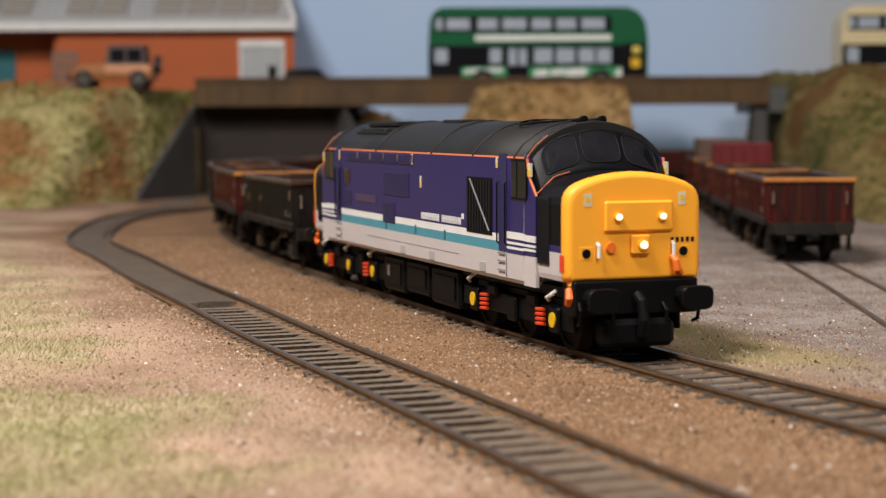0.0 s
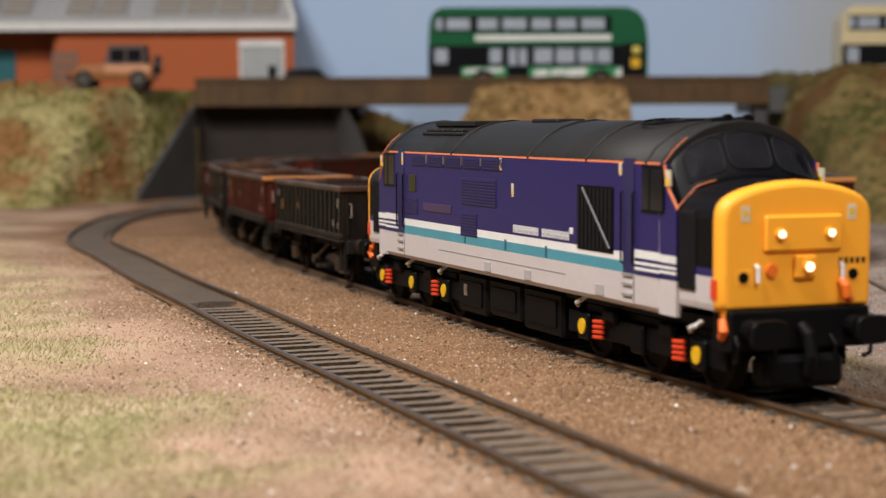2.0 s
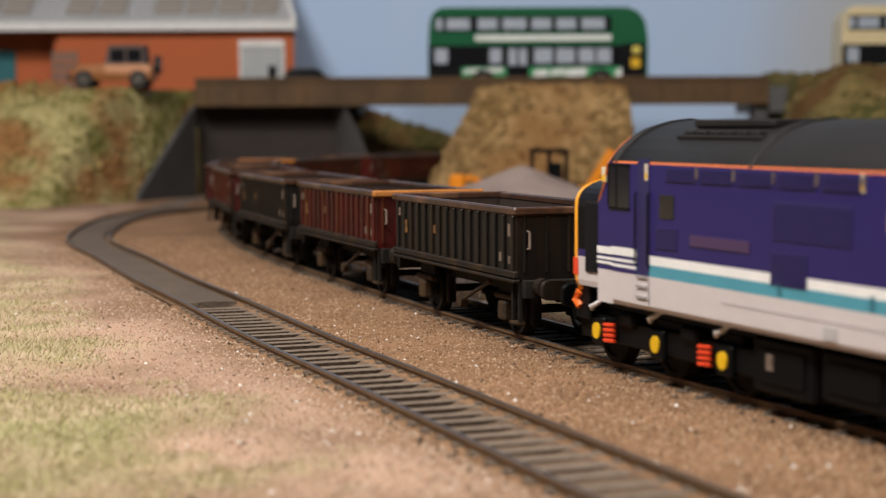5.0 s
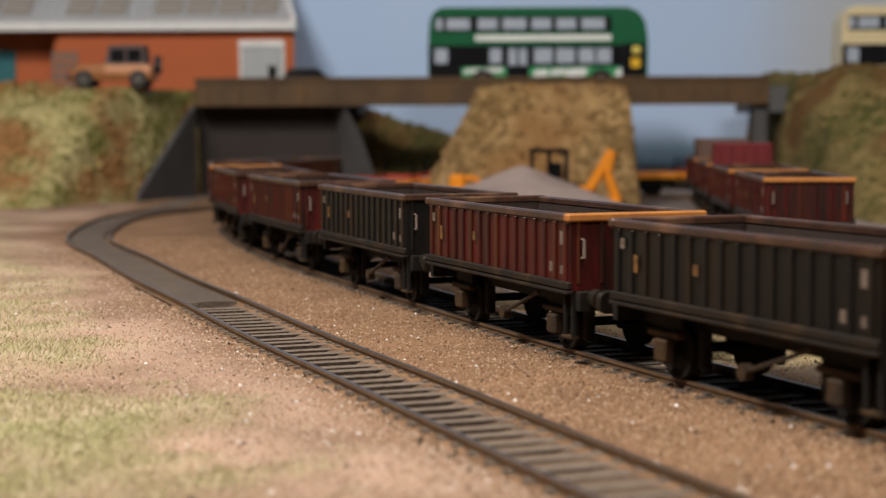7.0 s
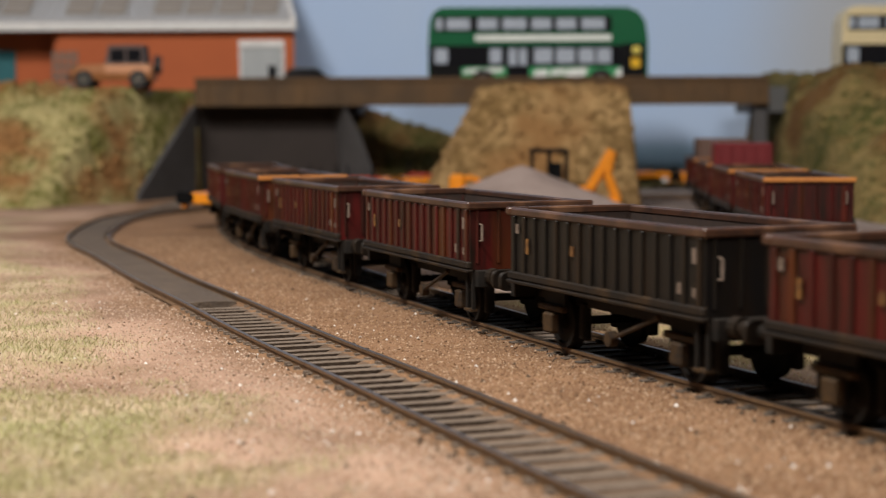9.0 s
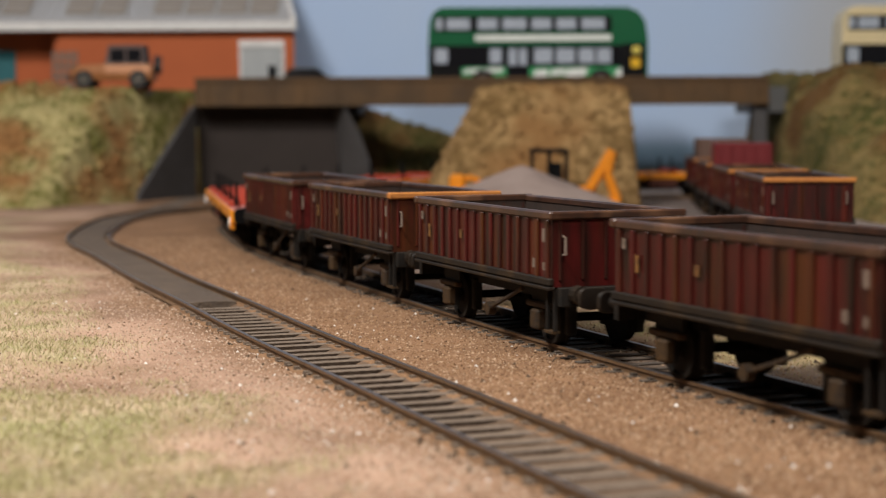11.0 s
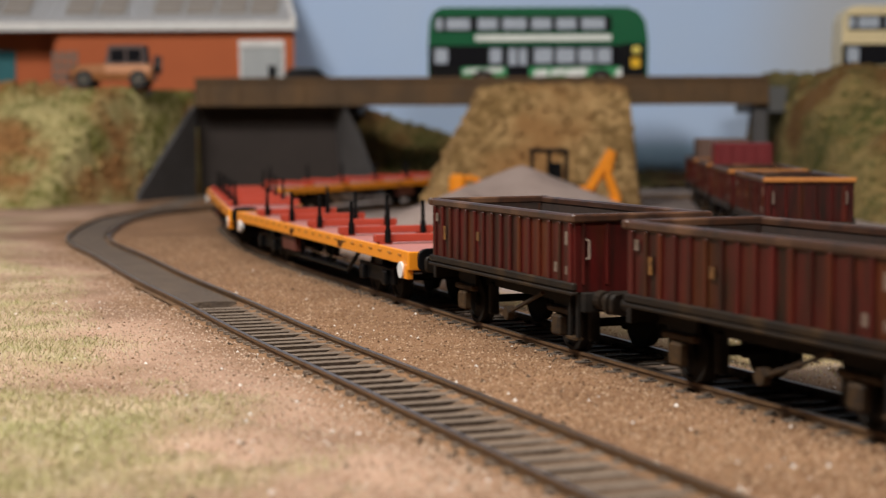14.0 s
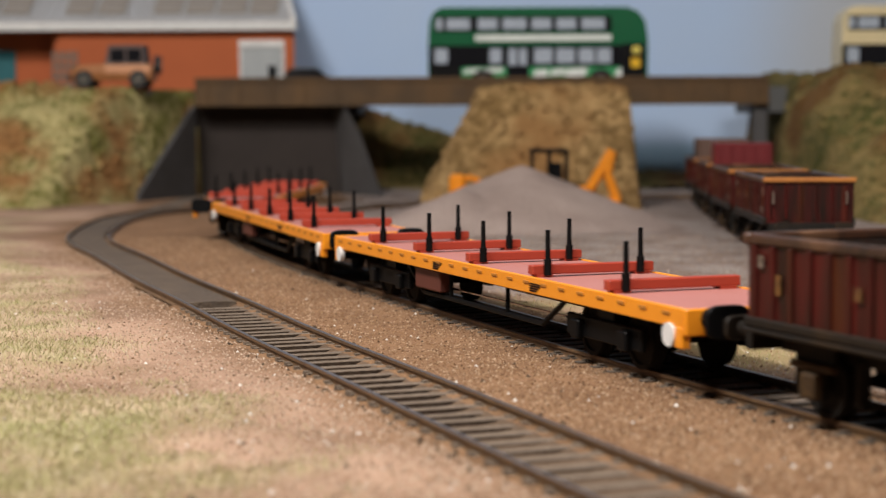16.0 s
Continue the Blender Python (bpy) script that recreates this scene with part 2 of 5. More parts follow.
def box(bm, x0, x1, y0, y1, z0, z1, bevel=0.0, mi=0):
    r = bmesh.ops.create_cube(bm, size=1)
    vs = r["verts"]
    for v in vs:
        v.co = ((x0 + x1) / 2 + v.co.x * (x1 - x0), (y0 + y1) / 2 + v.co.y * (y1 - y0), (z0 + z1) / 2 + v.co.z * (z1 - z0))
    fs = {f for v in vs for f in v.link_faces}
    for f in fs:
        f.material_index = mi
    if bevel:
        bmesh.ops.bevel(bm, geom=list({e for v in vs for e in v.link_edges}), offset=bevel, segments=1, affect="EDGES", clamp_overlap=True)
    return bm


def boxed(*a, bevel=0.0):
    return box(bmesh.new(), *a, bevel=bevel)


def rod(bm, a, b, r, seg=10, r2=None):
    a, b = Vector(a), Vector(b)
    d = b - a
    m = Matrix.Translation((a + b) / 2) @ d.to_track_quat("Z", "Y").to_matrix().to_4x4()
    bmesh.ops.create_cone(bm, cap_ends=True, segments=seg, radius1=r, radius2=r if r2 is None else r2, depth=d.length, matrix=m)
    return bm


def chain(bm, pts, r, seg=8):
    """One bent tube through the points."""
    p = [Vector(q) for q in pts]
    secs = []
    up = Vector((0.31, 0.53, 0.79))
    for k, q in enumerate(p):
        t = (p[min(k + 1, len(p) - 1)] - p[max(k - 1, 0)]).normalized()
        a = t.cross(up).normalized()
        b = t.cross(a)
        secs.append([tuple(q + (a * math.cos(2 * math.pi * i / seg) + b * math.sin(2 * math.pi * i / seg)) * r) for i in range(seg)])
    return loft(bm, secs)


def loft(bm, sections, strips=None, close=True, cap=True):
    """Joins rings of equal length; strips: the material of each strip along the ring."""
    rings = [[bm.verts.new(p) for p in s] for s in sections]
    n = len(rings[0])
    for ra, rb in zip(rings, rings[1:]):
        for i in range(n if close else n - 1):
            f = bm.faces.new((ra[i], ra[(i + 1) % n], rb[(i + 1) % n], rb[i]))
            f.smooth = False
            if strips:
                f.material_index = strips[i % len(strips)]
    if cap:
        for r in (rings[0], rings[-1]):
            bm.faces.new(r)
    bmesh.ops.recalc_face_normals(bm, faces=bm.faces)
    return bm


def thing(name, label, category, m=None, group="", kind=""):
    ob = new(name)
    ob.empty_display_size = 0.01
    if m is not None:
        ob.matrix_basis = m
    return tagged(ob, label, category, group, kind)


# ---- track lines in plan ----
def spline(points, step):
    p = np.array(points, float)
    h = np.linalg.norm(np.diff(p, axis=0), axis=1)
    d = np.concatenate([[0], np.cumsum(h)])
    n = len(p)
    a, b = np.zeros((n, n)), np.zeros((n, 2))
    a[0, 0] = a[-1, -1] = 1
    for i in range(1, n - 1):
        a[i, i - 1], a[i, i], a[i, i + 1] = h[i - 1], 2 * (h[i - 1] + h[i]), h[i]
        b[i] = 6 * ((p[i + 1] - p[i]) / h[i] - (p[i] - p[i - 1]) / h[i - 1])
    m = np.linalg.solve(a, b)
    q = np.arange(0, d[-1], step)
    k = np.clip(np.searchsorted(d, q, side="right") - 1, 0, n - 2)
    hh, t0, t1 = h[k][:, None], (d[k + 1] - q)[:, None], (q - d[k])[:, None]
    return m[k] * t0 ** 3 / (6 * hh) + m[k + 1] * t1 ** 3 / (6 * hh) + (p[k] / hh - m[k] * hh / 6) * t0 + (p[k + 1] / hh - m[k + 1] * hh / 6) * t1


class Line:
    def __init__(self, points, step=3.0):
        self.p = spline(points, step)
        self.d = np.concatenate([[0], np.cumsum(np.linalg.norm(np.diff(self.p, axis=0), axis=1))])

    def at(self, s):
        if s < 0:
            t = (self.p[1] - self.p[0]) / np.linalg.norm(self.p[1] - self.p[0])
            return self.p[0] + t * s
        if s > self.d[-1]:
            t = (self.p[-1] - self.p[-2]) / np.linalg.norm(self.p[-1] - self.p[-2])
            return self.p[-1] + t * (s - self.d[-1])
        return np.array([np.interp(s, self.d, self.p[:, 0]), np.interp(s, self.d, self.p[:, 1])])

    def ends(self, s):
        a, b = self.at(s - 0.5), self.at(s + 0.5)
        t = (b - a) / np.linalg.norm(b - a)
        return self.at(s), t, np.array([t[1], -t[0]])


FRONT_LINE = Line([(128, 10), (78, 130), (48, 200), (27.5, 248), (11.2, 290.5), (-11, 350), (-36.6, 416.6), (-77, 530), (-93, 573), (-111, 625), (-136, 699), (-163.5, 780), (-176, 850), (-182, 905), (-185, 955), (-182.5, 1000), (-172, 1042), (-152, 1082), (-118, 1130), (-84, 1168), (-55, 1205), (-20, 1250)])
TRAIN_LINE = Line([(190.7, 24), (140, 150), (108, 230), (79.5, 300), (46.3, 380), (15.8, 460), (-12.5, 540), (-40, 620), (-65, 700), (-85.5, 780), (-99.5, 850), (-107.5, 905), (-102.5, 955), (-84, 1010), (-54, 1075), (-19, 1135), (22, 1182), (78, 1212), (150, 1228), (250, 1232), (500, 1232), (2600, 1232)])
SIDING_LINE = Line([(104, 230), (112, 300), (123, 400), (131.5, 500), (137, 580), (141, 650), (149, 800), (161, 950), (172, 1080), (178, 1150), (181, 1185)])


def sweep(line, s0, s1, off, step, profile):
    bm = bmesh.new()
    secs = []
    s = s0
    while s <= s1:
        c, t, r = line.ends(s)
        secs.append([(c[0] + r[0] * (off + w), c[1] + r[1] * (off + w), z) for w, z in profile])
        s += step
    return loft(bm, secs)


RAILSHAPE = [(-0.55, 0), (0.55, 0), (0.55, -0.7), (0.2, -0.9), (0.2, -1.9), (0.9, -2.2), (0.9, -2.5), (-0.9, -2.5), (-0.9, -2.2), (-0.2, -1.9), (-0.2, -0.9), (-0.55, -0.7)]


def track(line, s0, s1, label, visible, ends, rails=(-8.8, 8.8), wood=None):
    ob = thing("railway_track", label, "track", kind="structure")
    for off in rails:
        r = part("rail", sweep(line, s0, s1, off, 6.0, RAILSHAPE), [RAIL, RAILTOP], ob)
        for f in r.data.polygons:
            if f.normal.z > 0.9 and f.center.z > -0.0003:
                f.material_index = 1
    first = None
    s = visible[0]
    rng = random.Random(4)
    while s < visible[1]:
        c, t, r = line.ends(s)
        m = at(c[0], c[1], rng.uniform(-0.15, 0.1), 0, 0, math.degrees(math.atan2(r[1], r[0])) + rng.uniform(-1, 1))
        if first is None:
            # sides coloured dark as shade, the top face paler as if lit
            first = part("sleeper", boxed(-ends, ends, -1.3, 1.3, -4.6, -1.7, bevel=0.15), [SLEEPERSHADE, wood or SLEEPER], ob)
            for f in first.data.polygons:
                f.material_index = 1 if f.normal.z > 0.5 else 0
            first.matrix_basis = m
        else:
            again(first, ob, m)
        s += 7.6
    # rail chairs, too small to pick apart singly
    bm = bmesh.new()
    s = visible[0]
    while s < min(visible[1], visible[0] + 750):
        c, t, r = line.ends(s)
        for off in (rails[0] - 1.3, rails[0] + 1.3, rails[1] - 1.3, rails[1] + 1.3):
            q = bmesh.ops.create_cube(bm, size=1)["verts"]
            a = math.atan2(r[1], r[0])
            for v in q:
                x, y, z = v.co.x * 1.2, v.co.y * 1.5, v.co.z * 0.9
                v.co = (c[0] + r[0] * off + x * math.cos(a) - y * math.sin(a), c[1] + r[1] * off + x * math.sin(a) + y * math.cos(a), -1.7 + z)
        s += 7.6
    tagged(part("rail_chairs", bm, wood or SLEEPER, ob), kind="stuff")
    return ob


# ---- ground ----
def smooth(a, b, x):
    t = min(1, max(0, (x - a) / (b - a)))
    return t * t * (3 - 2 * t)


FY, FX = FRONT_LINE.p[:335, 1], FRONT_LINE.p[:335, 0]
TY, TX = TRAIN_LINE.p[:300, 1], TRAIN_LINE.p[:300, 0]
SY, SX = SIDING_LINE.p[:, 1], SIDING_LINE.p[:, 0]


def lie(x, y):
    """Height of the ground, and its offsets from the three tracks."""
    da, db, dc = x - float(np.interp(y, FY, FX)), x - float(np.interp(y, TY, TX)), x - float(np.interp(y, SY, SX))
    n = noise.noise(Vector((x, y, 0)) * 0.02) + 0.5 * noise.noise(Vector((x, y, 5)) * 0.07)
    fine = noise.noise(Vector((x, y, 9)) * 0.35)
    near = min(abs(da), abs(db) if y < 1130 else 99, abs(dc) if y > 330 else 99) * 0.93
    z = -2.12 + 0.1 * fine + 0.1 * smooth(7.5, 10.5, near) + smooth(16, 45, near) * (0.4 + 1.2 * n) + 0.35 * smooth(9, 12, near) * noise.noise(Vector((x, y, 19)) * 0.15)
    if y < 580:
        z -= 1.7 * (1 - smooth(9.5, 13.0, abs(da - 0.4) * 0.93))
    return z, da, db, n


def cover(x, y, da, db, n):
    """How much grass and how much grey grit lies at a place."""
    meadow = smooth(34, 72, -da + 26 * n + 8 * noise.noise(Vector((x, y, 31)) * 0.12)) * (1 - smooth(860, 1060, y)) * (0.45 + 0.55 * smooth(-0.45, 0.35, n))
    grit = smooth(16, 40, db + 10 * n) if y > 60 else 0
    tuft = smooth(14, 26, db + 8 * n) * (1 - smooth(44, 66, db + 8 * n)) * smooth(330, 400, y) * (1 - smooth(500, 560, y))
    return max(meadow, 0.45 * tuft), grit * (1 - tuft)


def ground():
    bm = bmesh.new()
    g1, g2, g3, g4 = (bm.verts.layers.float.new(k) for k in ("grass", "grit", "oil", "dust"))
    xs = [-2000, -900] + list(np.arange(-420, 421, 3.0)) + [900, 3000]
    ys = [-1500, -300] + list(np.arange(120, 640, 3.0)) + list(np.arange(643, 1330, 6.0)) + [1700]
    rows = []
    for y in ys:
        row = []
        for x in xs:
            z, da, db, n = lie(x, y)
            v = bm.verts.new((x, y, z))
            v[g1], v[g2] = cover(x, y, da, db, n)
            v[g3] = 1 - smooth(7.6, 9.6, min(abs(da), abs(db) if y < 1130 else 99) * 0.93)
            v[g4] = 0.85 * smooth(9, 34, -da + 8 * n)
            row.append(v)
        rows.append(row)
    for ra, rb in zip(rows, rows[1:]):
        for i in range(len(xs) - 1):
            bm.faces.new((ra[i], ra[i + 1], rb[i + 1], rb[i])).smooth = True
    return tagged(part("ground", bm, GROUND), "sandy ballast ground with grass scatter and grey grit", "ground", kind="structure")


def island_material(name, colours, rough=0.9):
    """Loose grains, each of its own shade."""
    m = bpy.data.materials.new(name)
    m.use_nodes = True
    nt = m.node_tree
    b = nt.nodes["Principled BSDF"]
    b.inputs["Roughness"].default_value = rough
    b.inputs["Specular IOR Level"].default_value = 0.2
    geo = nt.nodes.new("ShaderNodeNewGeometry")
    ramp = nt.nodes.new("ShaderNodeValToRGB")
    ramp.color_ramp.elements[0].color = (*colours[0], 1)
    ramp.color_ramp.elements[1].color = (*colours[-1], 1)
    for k, c in enumerate(colours[1:-1]):
        e = ramp.color_ramp.elements.new((k + 1) / (len(colours) - 1))
        e.color = (*c, 1)
    nt.links.new(geo.outputs["Random Per Island"], ramp.inputs[0])
    nt.links.new(ramp.outputs[0], b.inputs["Base Color"])
    return m


def loose(name, label, count, region, keep, size, material, seed, blade=False):
    """Scatters grains (small tetrahedra) or grass blades over the ground as one mesh."""
    rng = random.Random(seed)
    verts, faces = [], []
    x0, x1, y0, y1 = region
    done = tries = 0
    while done < count and tries < count * 8:
        tries += 1
        y = y0 + (y1 - y0) * rng.random() ** 1.4
        x = rng.uniform(max(x0, -0.30 * y), min(x1, 0.30 * y))
        z, da, db, n = lie(x, y)
        if rng.random() > keep(x, y, da, db, n):
            continue
        done += 1
        k = len(verts)
        r = size * rng.uniform(0.4, 1.0) ** 1.5
        a = rng.uniform(0, 6.28)
        if blade:
            h, lean, w = r, rng.uniform(0.2, 1.3) * r, 0.09
            c, s_ = math.cos(a), math.sin(a)
            verts += [(x - w * s_, y + w * c, z - 0.2), (x + w * s_, y - w * c, z - 0.2), (x + lean * c * 0.5 + w * 0.6 * s_, y + lean * s_ * 0.5 - w * 0.6 * c, z + h * 0.62), (x + lean * c, y + lean * s_, z + h)]
            faces += [(k, k + 1, k + 2), (k, k + 2, k + 3)]
        else:
            for j in range(3):
                b = a + j * 2.09 + rng.uniform(-0.3, 0.3)
                verts.append((x + r * math.cos(b), y + r * math.sin(b), z - 0.12 * r + rng.uniform(-0.1, 0.1) * r))
            verts.append((x + rng.uniform(-0.3, 0.3) * r, y + rng.uniform(-0.3, 0.3) * r, z + r * rng.uniform(0.5, 1.0)))
            faces += [(k, k + 1, k + 3), (k + 1, k + 2, k + 3), (k + 2, k, k + 3)]
    me = bpy.data.meshes.new(name)
    me.from_pydata([(a * MM, b * MM, c * MM) for a, b, c in verts], [], faces)
    me.materials.append(material)
    return tagged(new(name, me), label, name.replace("_", " "), kind="stuff")


def heightfield(name, material, x0, x1, y0, y1, step, height, label, category, kind="structure"):
    bm = bmesh.new()
    xs, ys = np.arange(x0, x1 + 0.1, step), np.arange(y0, y1 + 0.1, step)
    rows = [[bm.verts.new((x, y, height(x, y))) for x in xs] for y in ys]
    for ra, rb in zip(rows, rows[1:]):
        for i in range(len(xs) - 1):
            if max(v.co.z for v in (ra[i], ra[i + 1], rb[i], rb[i + 1])) > -4:
                bm.faces.new((ra[i], ra[i + 1], rb[i + 1], rb[i])).smooth = True
    return tagged(part(name, bm, material), label, category, kind=kind)


def rough_(x, y, k=1.0):
    return k * (5 * noise.noise(Vector((x, y, 1)) * 0.03) + 5 * abs(noise.noise(Vector((x, y, 3)) * 0.07)) + 2.6 * noise.noise(Vector((x, y, 7)) * 0.2) - 1)


# ---- the setting ----
ground()
loose("ballast_grains", "loose brown and tan ballast grains beside the tracks", 46000, (-200, 200, 225, 820), lambda x, y, da, db, n: (1.0 if abs(da) > 9 and abs(db) > 10 else 0.12) * (1 - 0.8 * cover(x, y, da, db, n)[0]) * (1 if db < 20 else 0.25) * (1 if da > 0 else 0.08), 0.55, island_material("ballast_grain", [(0.08, 0.042, 0.022), (0.19, 0.105, 0.055), (0.28, 0.17, 0.095), (0.4, 0.29, 0.2)]), 5)
loose("dust_grains", "fine pinkish tan grit beside the front track", 26000, (-220, 120, 215, 760), lambda x, y, da, db, n: (1 - 0.7 * cover(x, y, da, db, n)[0]) if da < -9.5 else 0, 0.5, island_material("dust_grain", [(0.17, 0.11, 0.075), (0.32, 0.22, 0.15), (0.42, 0.3, 0.22), (0.5, 0.4, 0.31)]), 15)
loose("yard_grit", "pale grey grit on the yard", 14000, (20, 220, 330, 800), lambda x, y, da, db, n: cover(x, y, da, db, n)[1] if db > 14 else 0, 0.5, island_material("yard_grit", [(0.1, 0.075, 0.065), (0.24, 0.2, 0.185), (0.4, 0.36, 0.33)]), 6)
loose("static_grass", "short dry green and straw static grass", 30000, (-230, 120, 215, 760), lambda x, y, da, db, n: cover(x, y, da, db, n)[0] * (1 if da < -22 else 0.35 if db > 17 else 0), 1.5, island_material("grass_blade", [(0.26, 0.25, 0.1), (0.37, 0.34, 0.16), (0.48, 0.4, 0.25), (0.58, 0.48, 0.36)]), 7, True)
loose("white_chips", "a few pale stone chips lying on the ballast", 260, (-160, 120, 240, 640), lambda x, y, da, db, n: 1.0 if abs(da) > 11 and abs(db) > 11 else 0.1, 0.75, island_material("pale_chip", [(0.5, 0.45, 0.4), (0.75, 0.72, 0.68)]), 8)
loose("dirt_clods", "small dark clods of dirt", 420, (-160, 140, 230, 700), lambda x, y, da, db, n: 1.0 if 10 < abs(da) < 17 else (0.9 if -19 < db < -12 else 0.04), 1.05, island_material("dirt_clod", [(0.05, 0.035, 0.025), (0.12, 0.08, 0.05)]), 9)
track(FRONT_LINE, 0, 1280, "curved front railway track with rusty rails and half-buried sleepers", (150, 536), 10.9, (-9.3, 10.0), SLEEPERPALE)
track(TRAIN_LINE, -700, 2100, "main railway track with rusty rails on brown ballast", (190, 1180), 12.5, (-8.9, 9.6))
track(SIDING_LINE, 0, 950, "grey siding track sunk in grit", (150, 156), 8.0).matrix_basis = at(0, 0, -1.1)


def track_bed():
    """Ballast between and beside the rails: hollow between the sleepers, banked up against one rail."""
    prof = [(-13.0, -3.2), (-11.6, -2.1), (-9.6, -2.0), (-8.4, -2.25), (-7.4, -2.9), (-5.0, -3.1), (3.6, -3.1), (5.4, -2.5), (7.0, -1.75), (10.4, -1.8), (12.2, -2.1), (13.6, -3.2), (0, -4.6)]
    bm = bmesh.new()
    secs = []
    s = 90
    while s < 545:
        c, t, r = FRONT_LINE.ends(s)
        fill = 0.85 * (1 - smooth(250, 400, s))
        ring = []
        for k, (w_, z) in enumerate(prof):
            x, y = c[0] + r[0] * w_, c[1] + r[1] * w_
            if 3 <= k <= 8:
                z = z + (max(z, -1.9) - z) * fill
            ring.append((x, y, z + (0.35 * noise.noise(Vector((x, y, 2)) * 0.25) + 0.18 * noise.noise(Vector((x, y, 6)) * 0.9) if k < 12 else 0)))
        secs.append(ring)
        s += 1.4
    loft(bm, secs, [0, 0, 0, 1, 1, 1, 1, 1, 0, 0, 0, 0, 0])
    for f in bm.faces:
        f.smooth = True
    ob = part("track_bed", bm, [BALLAST, BEDDUST])
    tagged(ob, "brown ballast bed hollowed between the sleepers", "ballast", kind="structure")


track_bed()


def infill():
    bm = sweep(FRONT_LINE, 538, 1150, 0, 8.0, [(-7.4, -0.9), (-4, -0.6), (4, -0.6), (7.4, -0.9), (7.4, -3), (-7.4, -3)])
    tagged(part("track_infill", bm, INFILL), "grey-brown dirt filled between the rails of the curve", "infill", kind="structure")


infill()


def left_bank(x, y):
    foot = 1085 + 30 * noise.noise(Vector((x, 0, 2)) * 0.012)
    z = 78 * smooth(foot, 1225, y) ** 0.8
    if y < 1290:
        wx, wz = -189 - 27 * (1290 - y) / 90, 3 + 61 * (y - 1200) / 90
        z = min(z, max(0, wz + (wx - x) * 4.0)) if x < wx - 1 else 0
    elif x > -188:
        z = 0
    if z < 0.5:
        return -5
    return z + rough_(x, y, 1.4 * smooth(0, 15, z) * (1 - 0.93 * smooth(1222, 1240, y)))


def right_bank(x, y):
    foot = 229 if y < 1200 else 250
    z = (66 + 21 * smooth(238, 270, x)) * smooth(880, 1180, y) ** 0.75 * smooth(foot, foot + 15, x)
    if z < 0.5 or abs(y - 1232) < 23:
        return -5
    return z + rough_(x, y, 1.5 * smooth(0, 15, z) * smooth(228, 270, x))


def mound(x, y):
    z = 75.5 * min(smooth(1062, 1112, y) ** 0.8, 1.0) * min(1, max(0, (x + 16) / 42)) * smooth(127, 122, x)
    if z < 0.5 or y > 1150:
        return -5
    return min(z + rough_(x, y, 0.8 * smooth(0, 15, z)), 77)


def far_hill(x, y):
    z = (68 - 0.3 * max(0, x + 86)) * smooth(1385, 1450, y) * smooth(50, 12, x) if x < 60 else 0
    z = max(z, 9 * smooth(1400, 1450, y))
    return z + rough_(x, y, 0.9)


heightfield("embankment", BANK, -640, -180, 1040, 1400, 3.0, left_bank, "grassy embankment of mixed green and straw foam scatter", "embankment")
heightfield("embankment", HILL, 190, 560, 880, 1440, 4.0, right_bank, "tall olive-brown scatter covered embankment", "embankment")
heightfield("mound", STRAW, -16, 128, 1058, 1152, 2.5, mound, "steep straw-coloured earth mound before the bridge", "mound")
heightfield("far_hill", HILL, -108, 420, 1382, 1485, 4.0, far_hill, "brown and green hillside beyond the bridge", "hill")


def clumps(name, label, count, region, height, colours, seed, zmin=4.0):
    """Foam clumps standing on a slope, as one mesh."""
    rng = random.Random(seed)
    base = bmesh.new()
    bmesh.ops.create_icosphere(base, subdivisions=1, radius=1.0)
    bv = [v.co.copy() for v in base.verts]
    bf = [[v.index for v in f.verts] for f in base.faces]
    base.free()
    verts, faces = [], []
    x0, x1, y0, y1 = region
    tries = 0
    while count and tries < 40000:
        tries += 1
        x, y = rng.uniform(x0, x1), rng.uniform(y0, y1)
        z = height(x, y)
        if z < zmin:
            continue
        count -= 1
        k = len(verts)
        r = rng.uniform(0.7, 3.0)
        for v in bv:
            q = r * rng.uniform(0.65, 1.25)
            verts.append(((x + v.x * q) * MM, (y + v.y * q) * MM, (z + v.z * q * 0.8) * MM))
        faces += [[k + i for i in f] for f in bf]
    me = bpy.data.meshes.new(name)
    me.from_pydata(verts, [], faces)
    me.materials.append(colours)
    tagged(new(name, me), label, "foliage", kind="stuff")


clumps("bank_clumps", "mottled olive and straw foam clumps on the embankment", 2600, (-420, -190, 1060, 1235), left_bank, BANK, 21)
clumps("slope_clumps", "olive-brown foam clumps on the tall embankment", 1500, (236, 430, 885, 1230), right_bank, HILL, 22)
clumps("mound_clumps", "straw foam clumps on the mound", 900, (-14, 121, 1062, 1148), mound, STRAW, 23)
clumps("hill_clumps", "brown and green foam clumps on the far hillside", 700, (-100, 60, 1390, 1470), far_hill, HILL, 24)


def backdrop():
    bm = bmesh.new()
    box(bm, -1800, 1800, 1500, 1510, -20, 900)
    tagged(part("backdrop", bm, SKY), "pale blue painted sky backscene board", "backdrop", kind="structure")
    # unseen room shell, added for reflections; its tone sets the bounced light
    for name, b in (("wall_south", (-3000, 3100, -2000, -1950, -1000, 1500)), ("wall_west", (-2950, -2900, -1950, 1900, -1000, 1500)), ("wall_east", (3050, 3100, -1950, 1900, -1000, 1500)), ("wall_north", (-2900, 3050, 1850, 1900, -1000, 1500))):
        tagged(part(name, boxed(*b), ROOMWALL), "plain room wall, unseen, added for bounced light", "wall", kind="structure")
    tagged(part("ceiling", boxed(-3000, 3100, -2000, 1900, 1502, 1540), ROOMWALL), "plain room ceiling, unseen, added for bounced light", "ceiling", kind="structure")


backdrop()


